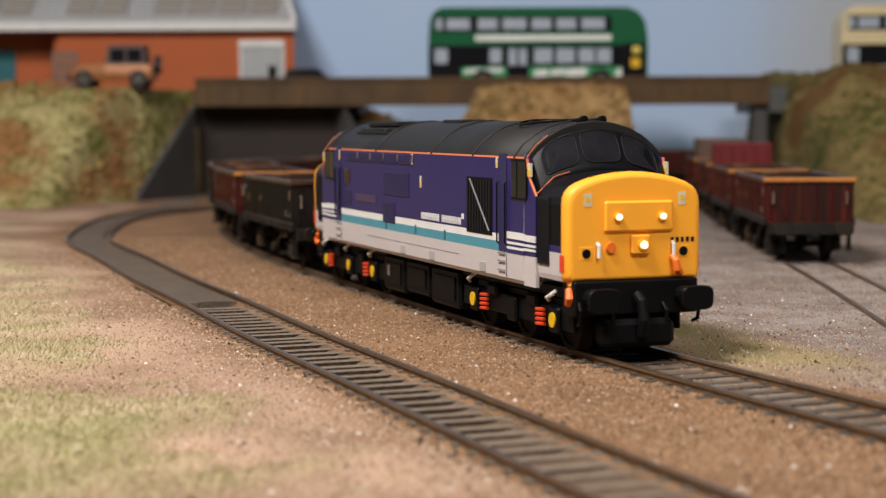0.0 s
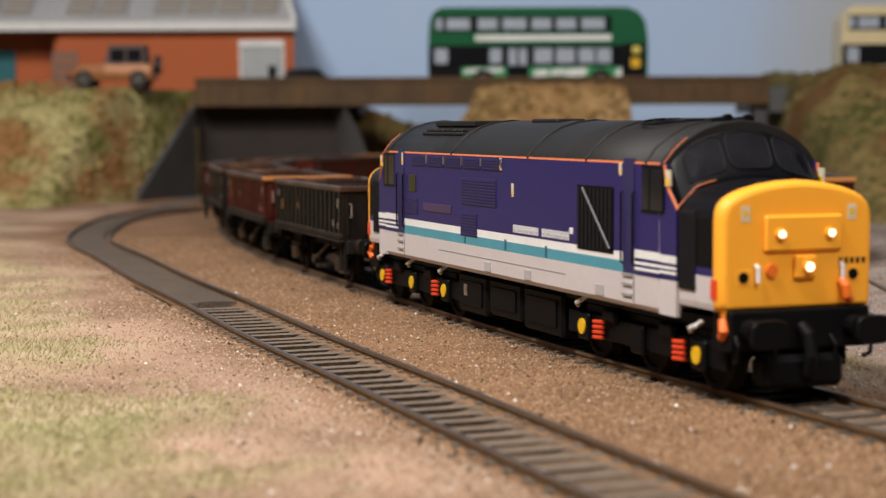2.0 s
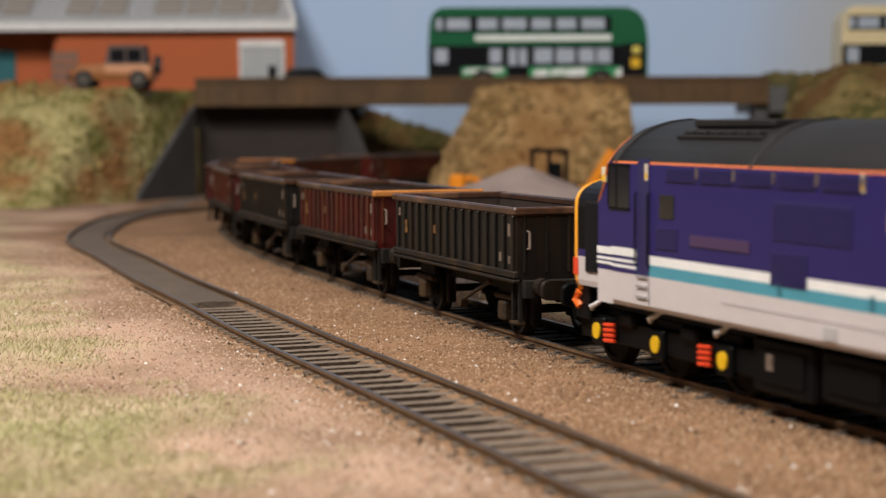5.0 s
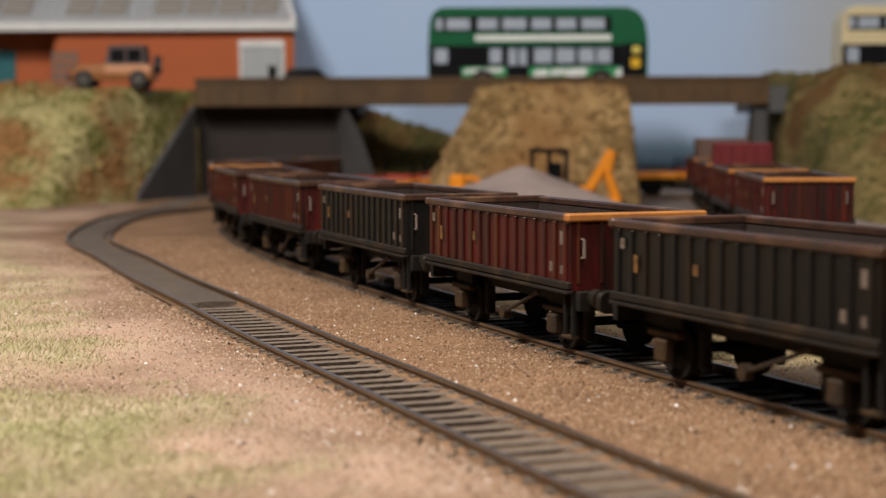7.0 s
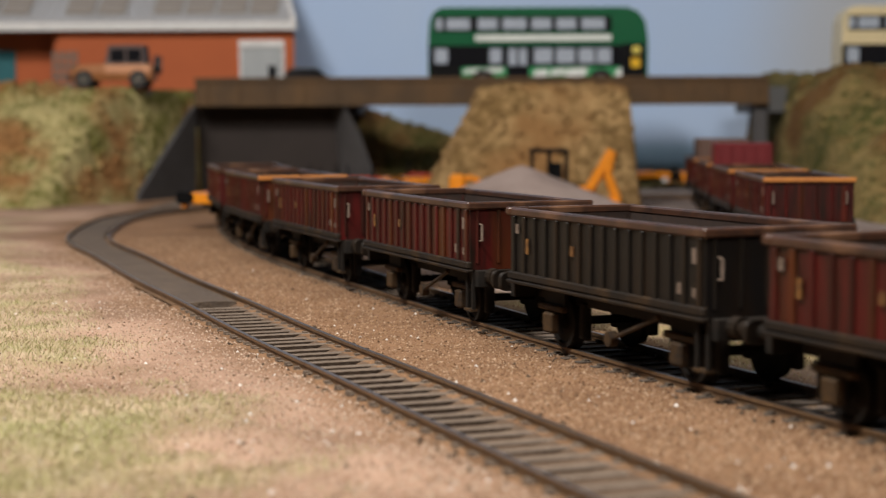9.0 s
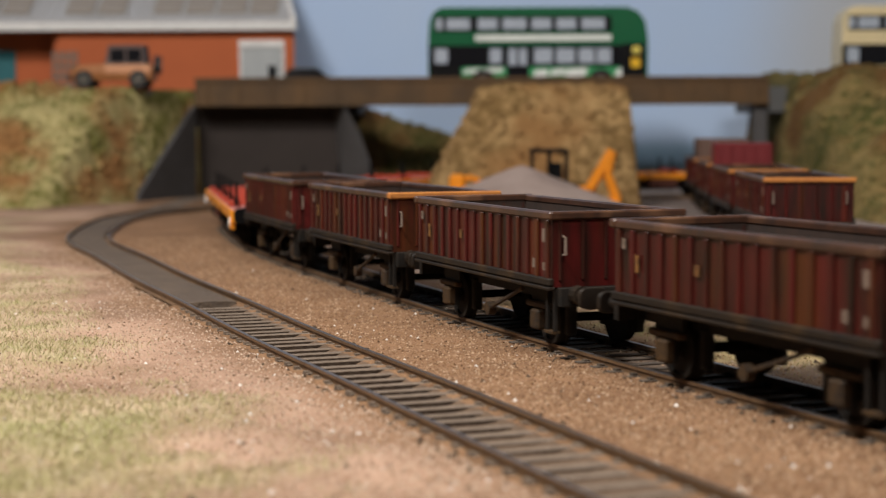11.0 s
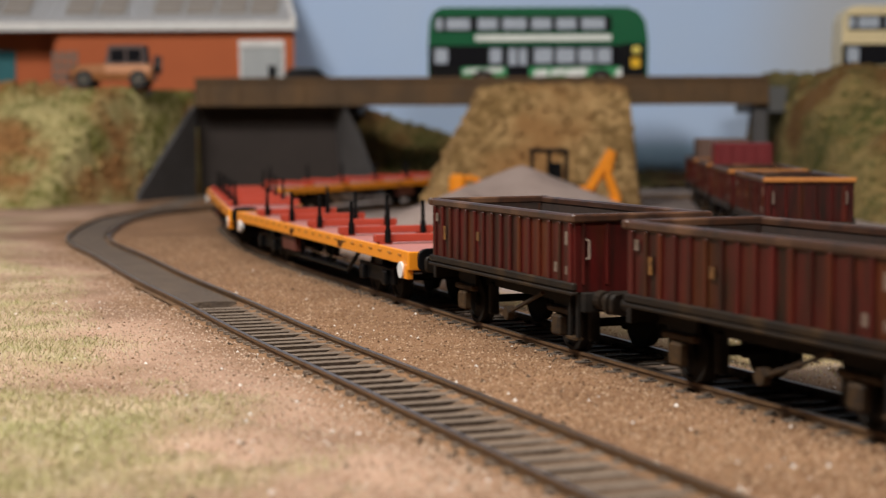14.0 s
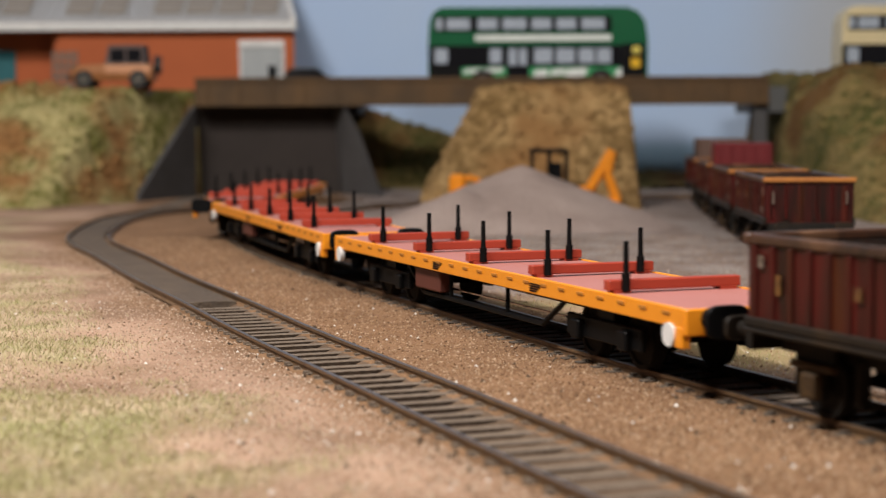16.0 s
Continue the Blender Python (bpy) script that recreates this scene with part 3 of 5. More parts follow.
def bridge():
    ob = thing("road_bridge", "dark brown plate girder road bridge on concrete abutments", "bridge", kind="structure")
    bm = boxed(-187.5, 247.7, 1290, 1295, 66.5, 87.2, bevel=0.4)
    box(bm, -187.5, 247.7, 1288.6, 1290, 84.6, 87.6)
    box(bm, -187.5, 247.7, 1288.6, 1290, 66.2, 68.4)
    part("girder", bm, GIRDER, ob, "rust brown plate girder")
    first = None
    for i in range(18):
        x = -178 + i * 24.6
        m = at(x, 1289.2, 76.5)
        if first is None:
            first = part("stiffener", boxed(-0.5, 0.5, -0.7, 0.7, -8, 8), GIRDER, ob)
            first.matrix_basis = m
        else:
            again(first, ob, m)
    part("girder", boxed(-187.5, 247.7, 1342, 1346, 66.5, 82), GIRDER, ob)
    part("bridge_deck", boxed(-187.5, 247.7, 1295, 1342, 70, 79.5), ROAD, ob, "dark bridge deck")
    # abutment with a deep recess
    # brown back wall, its colour darkened for the shade of the recess
    part("abutment", boxed(-190, -80, 1316, 1326, -4, 70), SHADE_WALL, ob, "brown abutment wall, darkened as shade in the recess")
    bm = bmesh.new()
    box(bm, -195, -189, 1292, 1316, -4, 66)
    part("abutment", bm, CONCRETE, ob)

    def wing(pts, th):
        bm = bmesh.new()
        loft(bm, [[(x, y, z) for x, y, z in pts], [(x, y + th, z) for x, y, z in pts]])
        return part("wing_wall", bm, CONCRETE, ob, "dark grey concrete wing wall")

    bm = bmesh.new()
    tri = [(-187.5, 1290, 66), (-187.5, 1290, -4), (-214.5, 1200, -4), (-214.5, 1200, 3)]
    loft(bm, [tri, [(x - 3.5, y, z) for x, y, z in tri]])
    part("wing_wall", bm, CONCRETE, ob, "dark grey concrete wing wall")
    wing([(-84, 1316, 66), (-74, 1290, 66), (-62, 1278, 45), (-44, 1262, -4), (-78, 1312, -4)], 5)
    part("pier", boxed(237, 247.7, 1295.5, 1304, -4, 69.5, bevel=0.5), CONCRETE, ob, "grey concrete pier")


bridge()
tagged(part("road", box(boxed(-640, -213, 1240, 1480, 73, 78.4), -213, -190, 1294, 1480, 73, 78.4), ROAD), "grey road surface on top of the embankment", "road", kind="structure")


tagged(part("yard_slab", boxed(-189, -66, 1347, 1480, 60, 78.2), ROAD), "grey concrete yard behind the bridge", "yard", kind="structure")


def building():
    ob = thing("brick_warehouse", "orange brick industrial unit with a grey skylit roof", "building", Matrix.Translation((0, 0, -0.0053)) @ Matrix.Scale(1.1, 4))
    bm = boxed(-287, -111, 1275, 1279, 76, 123)
    part("wall", bm, BRICK, ob)
    part("wall", loft(bmesh.new(), [[(-115, 1279, z), (-111, 1279, z), (-124, 1400, z), (-128, 1400, z)] for z in (76, 123)]), BRICK, ob)
    part("wall", boxed(-520, -287, 1303, 1307, 76, 123), BRICK, ob)
    part("wall", boxed(-291, -287, 1279, 1303, 76, 123), BRICK, ob)
    part("fascia", boxed(-520, -108.5, 1266, 1271, 122, 128, bevel=0.4), WHITE, ob, "white fascia board")
    # roof slope
    bm = bmesh.new()
    loft(bm, [[(-520, 1268, 128), (-520, 1268, 129.5), (-520, 1350, 176), (-520, 1350, 173)], [(-109, 1268, 128), (-109, 1268, 129.5), (-127, 1350, 176), (-127, 1350, 173)]])
    part("roof", bm, ROOFING, ob, "corrugated pale grey roof")
    bm = bmesh.new()
    loft(bm, [[(-112, 1267, 128.2), (-108.5, 1267, 128.2), (-108.5, 1267, 131), (-112, 1267, 131)], [(-130, 1350, 174.5), (-126.5, 1350, 174.5), (-126.5, 1350, 178), (-130, 1350, 178)]])
    part("verge", bm, WHITE, ob, "white verge board")
    first = None
    sl = math.atan2(46.5, 82)
    for x0 in (-282, -258, -216, -192, -168, -144, -330, -354, -400):
        m = at(x0, 1277, 135.4, math.degrees(sl))
        if first is None:
            bm = boxed(0, 21, 0, 30, 0, 1.2, bevel=0.3)
            first = part("skylight", bm, SKYLIGHT, ob, "dusty translucent skylight")
            first.matrix_basis = m
        else:
            again(first, ob, m)
    first = None
    for i in range(52):
        m = at(-516 + i * 7.8, 1268.5, 129.8, math.degrees(sl))
        if first is None:
            first = part("roof_rib", boxed(0, 0.8, 0, 84, 0, 0.8), ROOFING, ob)
            first.matrix_basis = m
        elif i < 50:
            again(first, ob, m)
    bm = boxed(-152, -118, 1272.5, 1275.2, 110, 115)
    part("door_lintel", bm, WHITE, ob, "white door lintel")
    d = part("door", boxed(-150, -120, 1273.8, 1275.3, 78, 110), DOORGREY, ob, "pale grey roller door")
    for x in (-151.5, -119.5):
        part("door_frame", boxed(x, x + 1.6, 1272.8, 1275.2, 78, 110), WHITE, d)
    part("door_window", boxed(-130, -124, 1273.2, 1273.7, 86, 96), DARKGLASS, d)
    part("door", boxed(-360, -326, 1301, 1303.2, 78, 109), TEALDOOR, ob, "dark teal door")
    return ob


building()


def lattice_gate():
    ob = thing("lattice_panel", "pale beige slatted panel leaning on the brick wall", "panel", at(-289, 1262, 78.4))
    for i in range(5):
        part("slat", boxed(i * 4.2, i * 4.2 + 2.2, 0, 1, 0, 29), PALEMARK, ob)
    for z in (2, 9, 16, 23):
        part("slat", boxed(0, 19, 1.0, 1.8, z, z + 2.4), PALEMARK, ob)


lattice_gate()


def wheel_part(name, parent, x, y, z, r, w, m1=TYRE, m2=CHROME):
    bm = bmesh.new()
    rod(bm, (0, -w / 2, 0), (0, w / 2, 0), r, 20)
    o = part(name, bm, m1, parent)
    o.matrix_basis = at(x, y, z)
    bm = bmesh.new()
    rod(bm, (0, -w / 2 - 0.25, 0), (0, w / 2 + 0.25, 0), r * 0.55, 14)
    part("hub", bm, m2, o)
    return o


def jeep():
    ob = thing("off_road_car", "bronze open-backed off-road car with grey soft top", "car", at(-238, 1234, 78.5, 0, 0, 180))
    bm = bmesh.new()
    loft(bm, [[(x, y * w, z) for y, z in ((-13, 6), (13, 6), (13.5, 11), (12.5, h), (-12.5, h), (-13.5, 11))] for x, w, h in ((-30, 0.95, 16), (-28, 1, 17), (2, 1, 17), (4, 1, 17.5), (24, 0.85, 16.5), (28, 0.8, 15), (29, 0.78, 12))])
    part("body", bm, JEEP, ob)
    bm = bmesh.new()
    loft(bm, [[(x, -11.5 * w, 17), (x, 11.5 * w, 17), (x + dx, 10.3 * w, 31), (x + dx, -10.3 * w, 31)] for x, dx, w in ((-25, 1.5, 1), (4.5, -3, 1))])
    part("soft_top", bm, mat("grey_canvas", (0.1, 0.075, 0.07), 0.9), ob, "grey canvas top")
    for y in (-11.6, 11.2):
        for x0, x1 in ((-22, -12), (-10, 0)):
            part("window", boxed(x0, x1, y, y + 0.5, 19, 28), DARKGLASS, ob)
    for x in (-20, 19):
        for y in (-12.5, 12.5):
            wheel_part("wheel", ob, x, y, 6.5, 6.5, 5)
    o = wheel_part("spare_wheel", ob, -32, 0, 17, 6.5, 4)
    o.matrix_basis = at(-32.5, 2, 17, 0, 0, 90)
    part("bumper", boxed(29, 31, -12, 12, 6, 9), LBLACK, ob)
    bm = bmesh.new()
    for y in (-8, 8):
        rod(bm, (28.5, y, 14), (30, y, 14), 2.2, 12)
    part("headlight", bm, PALEMARK, ob)


jeep()


def parked_car():
    ob = thing("hatchback_car", "dark grey hatchback car parked behind the bridge", "car", at(-104, 1366, 78.2))
    grey = mat("car_grey", (0.24, 0.26, 0.29), 0.3, 0.3)
    bm = bmesh.new()
    loft(bm, [[(x, y * w, z) for y, z in ((-11, 3), (11, 3), (11.5, 7), (10.5, h), (-10.5, h), (-11.5, 7))] for x, w, h in ((-27, 0.9, 9), (-24, 1, 11), (14, 1, 11), (24, 0.92, 9.5), (27, 0.85, 7.5))])
    part("body", bm, grey, ob)
    bm = bmesh.new()
    loft(bm, [[(x, -10 * w, 11), (x, 10 * w, 11), (x + d, 8.6 * w, 18), (x + d, -8.6 * w, 18)] for x, d, w in ((-23, 5, 1), (14, -9, 1))])
    part("cabin", bm, DARKGLASS, ob, "dark glazed cabin")
    part("roof", boxed(-17, 4, -8.4, 8.4, 18, 19, bevel=0.4), grey, ob)
    for x in (-17, 17):
        for y in (-10, 10):
            wheel_part("wheel", ob, x, y, 4.2, 4.2, 3)


parked_car()


UPPER_PANES = ((6, 11), (14, 32), (38, 53), (57, 75), (79, 94), (98, 113), (117, 135))
LOWER_PANES = ((5, 15), (47, 56), (81, 95), (98, 112), (115, 127), (129, 140))


def bus(name, label, m, body, band, length, lower, skirt):
    """Double-decker; x along the bus, y across."""
    ob = thing(name, label, "bus", m, "double-deck buses on the bridge road")
    L, h, w = length / 2, 61, 16.5
    prof = [(-L + 1, 4), (-L, 10), (-L, 30), (-L + 1, 50), (-L + 4, 57), (-L + 10, h), (L - 16, h), (L - 8, h - 3), (L - 2, 50), (L, 36), (L, 10), (L - 1, 4)]
    bm = bmesh.new()
    loft(bm, [[(x, y, z if abs(y) < w else min(z, h - 1.5)) for x, z in prof] for y in (-w, -w + 1.5, w - 1.5, w)])
    part("body", bm, body, ob)
    for side in (-1, 1):
        y0, y1 = (side * (w + 0.1), side * (w + 0.5)) if side > 0 else (side * (w + 0.5), side * (w + 0.1))
        up = part("upper_window_band", boxed(-L + 5, L - 28, y0, y1, 42.5, 54, bevel=0.1), DARKGLASS, ob)
        for x0, x1 in UPPER_PANES:
            part("window", boxed(-L + x0 * length / 168, -L + x1 * length / 168, y0 - 0.15, y1 + 0.15, 44.2, 52.4), PALEGLASS, up)
        lo = part("lower_window_band", boxed(-L + 0.5, L - 8, y0, y1, 16, 32, bevel=0.1), DARKGLASS, ob)
        for x0, x1 in LOWER_PANES:
            part("window", boxed(-L + x0 * length / 168, -L + x1 * length / 168, y0 - 0.15, y1 + 0.15, 18.4, 29.6), PALEGLASS, lo)
        door = part("door", boxed(-L + 60, -L + 77, y0 - 0.1, y1 + 0.1, 5, 31), DARKGLASS, ob)
        for x0 in (61.5, 69.5):
            part("pane", boxed(-L + x0, -L + x0 + 6, y0 - 0.25, y1 + 0.25, 17, 29.5), PALEGLASS, door)
        for x0 in (42, length - 36):
            part("wheel_arch", loft(bmesh.new(), [[(-L + x0 + 9.5 * math.cos(a * math.pi / 10), y, 4.1 + 10 * math.sin(a * math.pi / 10)) for a in range(11)] for y in (y0, y1)]), LBLACK, ob)
        part("skirt", boxed(-L + 26, L - 21, side * (w + 0.05) - 0.08, side * (w + 0.05) + 0.08, 4.6, 15.4), skirt, ob)
        part("banner", boxed(-L + 36, L - 28, y0, y1, 35.5, 40), lower, ob, "band of pale lettering too small to read")
        for x0, x1, z0, z1 in ((-L + 26, -L + 58, 11, 15), (-L + 79, -L + 92, 6, 14), (-L + 92, -L + 106, 9, 14.5), (-L + 104, -L + 122, 8, 15), (-L + 84, -L + 100, 5, 7), (L - 26, L - 15, 7, 15)):
            part("swoosh", loft(bmesh.new(), [[(x0, y, z0), (x1 - 2, y, z0 + 0.8), (x1, y, z1), (x0 + 3, y, z1 - 0.8)] for y in (y0, y1)]), band, ob)
    for x in (-L + 42, L - 36):
        for y in (-w + 2.0, w - 2.0):
            wheel_part("wheel", ob, x, y * 1.02, 6.3, 6.5, 5)
    part("rear_panel", boxed(L - 20, L - 2, -w - 0.6, -w - 0.1, 8, 33), LBLACK, ob)
    part("front_panel", boxed(-L + 1, -L + 25, -w - 0.6, -w - 0.1, 6, 16), LBLACK, ob)
    part("notice", boxed(L - 13, L - 6, -w - 0.9, -w - 0.6, 15, 22), DISC, ob)
    part("notice", boxed(L - 12, L - 6, -w - 0.9, -w - 0.6, 26, 31), SIGNYELLOW, ob)
    return ob


bus("double_decker_bus", "dark green double-decker bus with white lettering band", at(73.2, 1319, 79.6), BUSGREEN, BUSWHITE, 168, BUSWHITE, BUSLIGHT)
bus("double_decker_bus", "cream and dark green double-decker bus", at(380, 1319, 79.6), BUSCREAM, BUSGREEN, 150, BUSCREAM, BUSGREEN)
tagged(part("road", boxed(248, 600, 1290, 1440, 60, 79.5), ROAD), "grey road surface beyond the bridge", "road", kind="structure")


def heap():
    rng = random.Random(3)
    bm = bmesh.new()
    step = 3.0
    xs, ys = np.arange(-60, 150, step), np.arange(790, 1010, step)

    def hz(x, y):
        a = 33 * max(0, 1 - math.hypot(x - 42, (y - 905) * 0.95) / 84)
        b = 22 * max(0, 1 - math.hypot(x - 10, y - 872) / 52)
        c = max(a, b)
        z = c + 0.9 * noise.noise(Vector((x, y, 4)) * 0.06) * min(1, c) + 0.4 * noise.noise(Vector((x, y, 4)) * 0.4) * min(1, c)
        return z - 2.6 - (1.5 if c <= 0.05 else 0)
    rows = [[bm.verts.new((x, y, hz(x, y))) for x in xs] for y in ys]
    for ra, rb in zip(rows, rows[1:]):
        for i in range(len(xs) - 1):
            if max(v.co.z for v in (ra[i], ra[i + 1], rb[i], rb[i + 1])) > -3.6:
                bm.faces.new((ra[i], ra[i + 1], rb[i + 1], rb[i])).smooth = True
    return tagged(part("gravel_heap", bm, HEAP), "heap of pale grey-brown gravel on the yard", "gravel heap")


heap()


def digger():
    ob = thing("backhoe_digger", "orange backhoe digger with black cab behind the gravel heap", "digger", at(64, 1040, -2.6))
    part("body", boxed(-22, 14, -9, 9, 8, 17, bevel=1.5), DIGGER, ob)
    part("bonnet", boxed(-34, -14, -7, 7, 10, 19, bevel=1.5), DIGGER, ob)
    c = part("cab_roof", boxed(-11, 13, -9, 9, 37, 39.5, bevel=0.8), LBLACK, ob)
    for x in (-10, 0.5, 11):
        for y in (-8.5, 7.3):
            part("cab_post", boxed(x, x + 1.6, y, y + 1.2, 16, 37.2), LBLACK, ob)
    part("seat", boxed(2, 9, -4, 4, 17, 31, bevel=1), LBLACK, ob)
    for x, r in ((-26, 7), (8, 9.5)):
        for y in (-9.5, 9.5):
            wheel_part("wheel", ob, x, y, r, r, 5, TYRE, DIGGER)

    def arm(pts, w, nm):
        bm = bmesh.new()
        for a, b in zip(pts, pts[1:]):
            rod(bm, (a[0], 0, a[1]), (b[0], 0, b[1]), w, 6)
        return part(nm, bm, DIGGER, ob)

    arm([(14, 12), (26, 14), (40, 38)], 3.2, "boom")
    arm([(40, 38), (37, 24), (43, 8)], 3.0, "dipper")
    bm = boxed(35, 45, -4, 4, 1.0, 9, bevel=1.5)
    part("bucket", bm, DIGGER, ob)
    arm([(-34, 14), (-46, 22), (-54, 20)], 2.0, "loader_arm")
    part("loader_bucket", boxed(-60, -50, -11, 11, 12, 24, bevel=2), DIGGER, ob)


digger()


# ---- the train ----
def turned(bm, rows, seg=22):
    """A turned piece along y from rows of (y, radius)."""
    return loft(bm, [[(r * math.cos(2 * math.pi * i / seg), y, r * math.sin(2 * math.pi * i / seg)) for i in range(seg)] for y, r in rows])


def wheelset(parent, u, r, w=2.2):
    bm = bmesh.new()
    rod(bm, (0, -10.6, 0), (0, 10.6, 0), 1.1, 8)
    o = part("wheelset", bm, CHASSIS, parent, "dark steel wheelset")
    o.matrix_basis = at(u, 0, r)
    for sg in (-1, 1):
        rows = [(sg * 7.4, r + 0.8), (sg * 8.0, r + 0.8), (sg * 8.05, r), (sg * 10.2, r), (sg * 10.2, r * 0.84), (sg * 9.7, r * 0.8), (sg * 9.6, r * 0.3), (sg * 10.3, r * 0.26)]
        part("wheel", turned(bmesh.new(), rows), CHASSIS, o)
    return o


def buffers(ob, u, sign, material=LBLACK, v=11.5, z=13.6, reach=8, head=3.6):
    for y in (-v, v):
        bm = bmesh.new()
        rod(bm, (u, y, z), (u + sign * (reach - 1), y, z), 1.5, 12)
        rod(bm, (u, y, z), (u + sign * 3, y, z), 2.2, 12)
        ring = []
        for i in range(24):
            ca, sa = math.cos(i * math.pi / 12), math.sin(i * math.pi / 12)
            ring.append((head * 1.15 * math.copysign(abs(ca) ** 0.55, ca), head * 0.8 * math.copysign(abs(sa) ** 0.55, sa)))
        loft(bm, [[(u + sign * (reach + d), y + p * k, z + q * k) for p, q in ring] for d, k in ((-0.7, 0.9), (-0.3, 1.0), (0.3, 1.0), (0.7, 0.93))])
        part("buffer", bm, material, ob)


def round_off(ob, slot):
    """Smooth shading on the curved faces of one material slot; end faces stay flat."""
    for f in ob.data.polygons:
        if f.material_index == slot and abs(f.normal.x) < 0.97:
            f.use_smooth = True
    return ob


def cab_front(ob, sg, u0, ring):
    """Cab sides, roof brow and the sloping windscreen with three rounded panes."""
    roof = sorted((-y, z) for y, z in ring if z > 44)
    ys, zs = [-p[0] for p in roof][::-1], [p[1] for p in roof][::-1]

    def top(y):
        return float(np.interp(abs(y), [v for v in ys if v >= 0], [z for v, z in zip(ys, zs) if v >= 0]))

    def low(y):
        return 42.3 - 0.012 * y * y - 0.56 * max(0, abs(y) - 13)

    def slope(y, f, out=0.0):
        f2 = max(f, 0)
        zt = top(y) - 0.7
        z = low(y) + (zt - low(y)) * f2 + min(f, 0) * 3
        return (u0 + sg * (1.2 + 6.3 * (1 - f2) ** 0.9 + out), y * (1 - 0.012 * (1 - f2)), z + out * 0.55)

    for s2 in (-1, 1):
        a, b = sorted((s2 * 16.6, s2 * 17.6))
        lower = [(u0, 14.6), (u0 + sg * 7.2, 14.6), (u0 + sg * 7.2, 21.7), (u0, 21.7)]
        upper = [(u0, 21.7), (u0 + sg * 7.2, 21.7), (u0 + sg * 7.2, 35.9), (u0 + sg * 4.1, 39.6), (u0 + sg * 2.7, 42.4), (u0 + sg * 2.2, 44.9), (u0, 44.9)]
        part("cab_side", loft(bmesh.new(), [[(x, y, z) for x, z in lower] for y in (a, b)]), LGREY, ob)
        part("cab_side", loft(bmesh.new(), [[(x, y, z) for x, z in upper] for y in (a, b)]), BLUE, ob, "purple-blue cab side")
    arch = [(y, top(y)) for y in np.linspace(-17.6, 17.6, 33)]
    brow = loft(bmesh.new(), [[(u0 + sg * d, y * k, 44.0 + (z - 44.0) * k) for y, z in arch] + [(u0 + sg * d, 17.0, 43.6), (u0 + sg * d, -17.0, 43.6)] for d, k in ((0, 1.0), (1.2, 1.006), (1.9, 0.995), (2.1, 0.97))])
    round_off(part("roof_brow", brow, ROOF, ob, "dark curved roof edge over the windscreen"), 0)
    edge = [(u0 + sg * 1.9, -y, top(y) + 0.05) for y in (17.6, 17.2, 16.4, 15.4, 14, 12.4, 10.6, 8.6, 6.4)]
    # orange lining that also paints in the light caught by the roof edge
    part("orange_lining", chain(bmesh.new(), edge[:6], 0.12, 6), ORANGELINE, ob)
    bm = bmesh.new()
    fs = (-1.0, 0.0, 0.12, 0.3, 0.5, 0.7, 0.85, 1.0)
    rows = [[bm.verts.new(slope(y, f)) for y in np.linspace(-17.4, 17.4, 31)] for f in fs]
    for ra, rb in zip(rows, rows[1:]):
        for i in range(30):
            bm.faces.new((ra[i], ra[i + 1], rb[i + 1], rb[i])).smooth = True
    bmesh.ops.solidify(bm, geom=list(bm.faces), thickness=0.3)
    cab = part("windscreen_surround", bm, GLOSSBLACK, ob, "glossy black windscreen surround")
    for ya, yb in ((-14.8, -6.0), (-4.9, 4.9), (6.0, 14.8)):
        edge = []
        for i in range(28):
            ca, sa = math.cos(i * math.pi / 14), math.sin(i * math.pi / 14)
            p = (ya + yb) / 2 + (yb - ya) / 2 * math.copysign(abs(ca) ** 0.5, ca)
            q = 0.5 + 0.36 * math.copysign(abs(sa) ** 0.5, sa)
            edge.append((p, q))
        bm = bmesh.new()
        mid = bm.verts.new(slope((ya + yb) / 2, 0.5, 0.12))
        rim = [bm.verts.new(slope(p, q, 0.12)) for p, q in edge]
        back = [bm.verts.new(slope(p, q, -0.2)) for p, q in edge]
        for i in range(28):
            bm.faces.new((mid, rim[i], rim[(i + 1) % 28]))
            bm.faces.new((rim[i], back[i], back[(i + 1) % 28], rim[(i + 1) % 28]))
        bm.faces.new(back)
        bmesh.ops.recalc_face_normals(bm, faces=bm.faces)
        part("windscreen", bm, CABGLASS, cab, "dark glass windscreen")
        bead = [slope(p, q, 0.18) for p, q in edge]
        part("glazing_bead", chain(bmesh.new(), bead + bead[:1], 0.14, 5), CHARCOAL, cab)


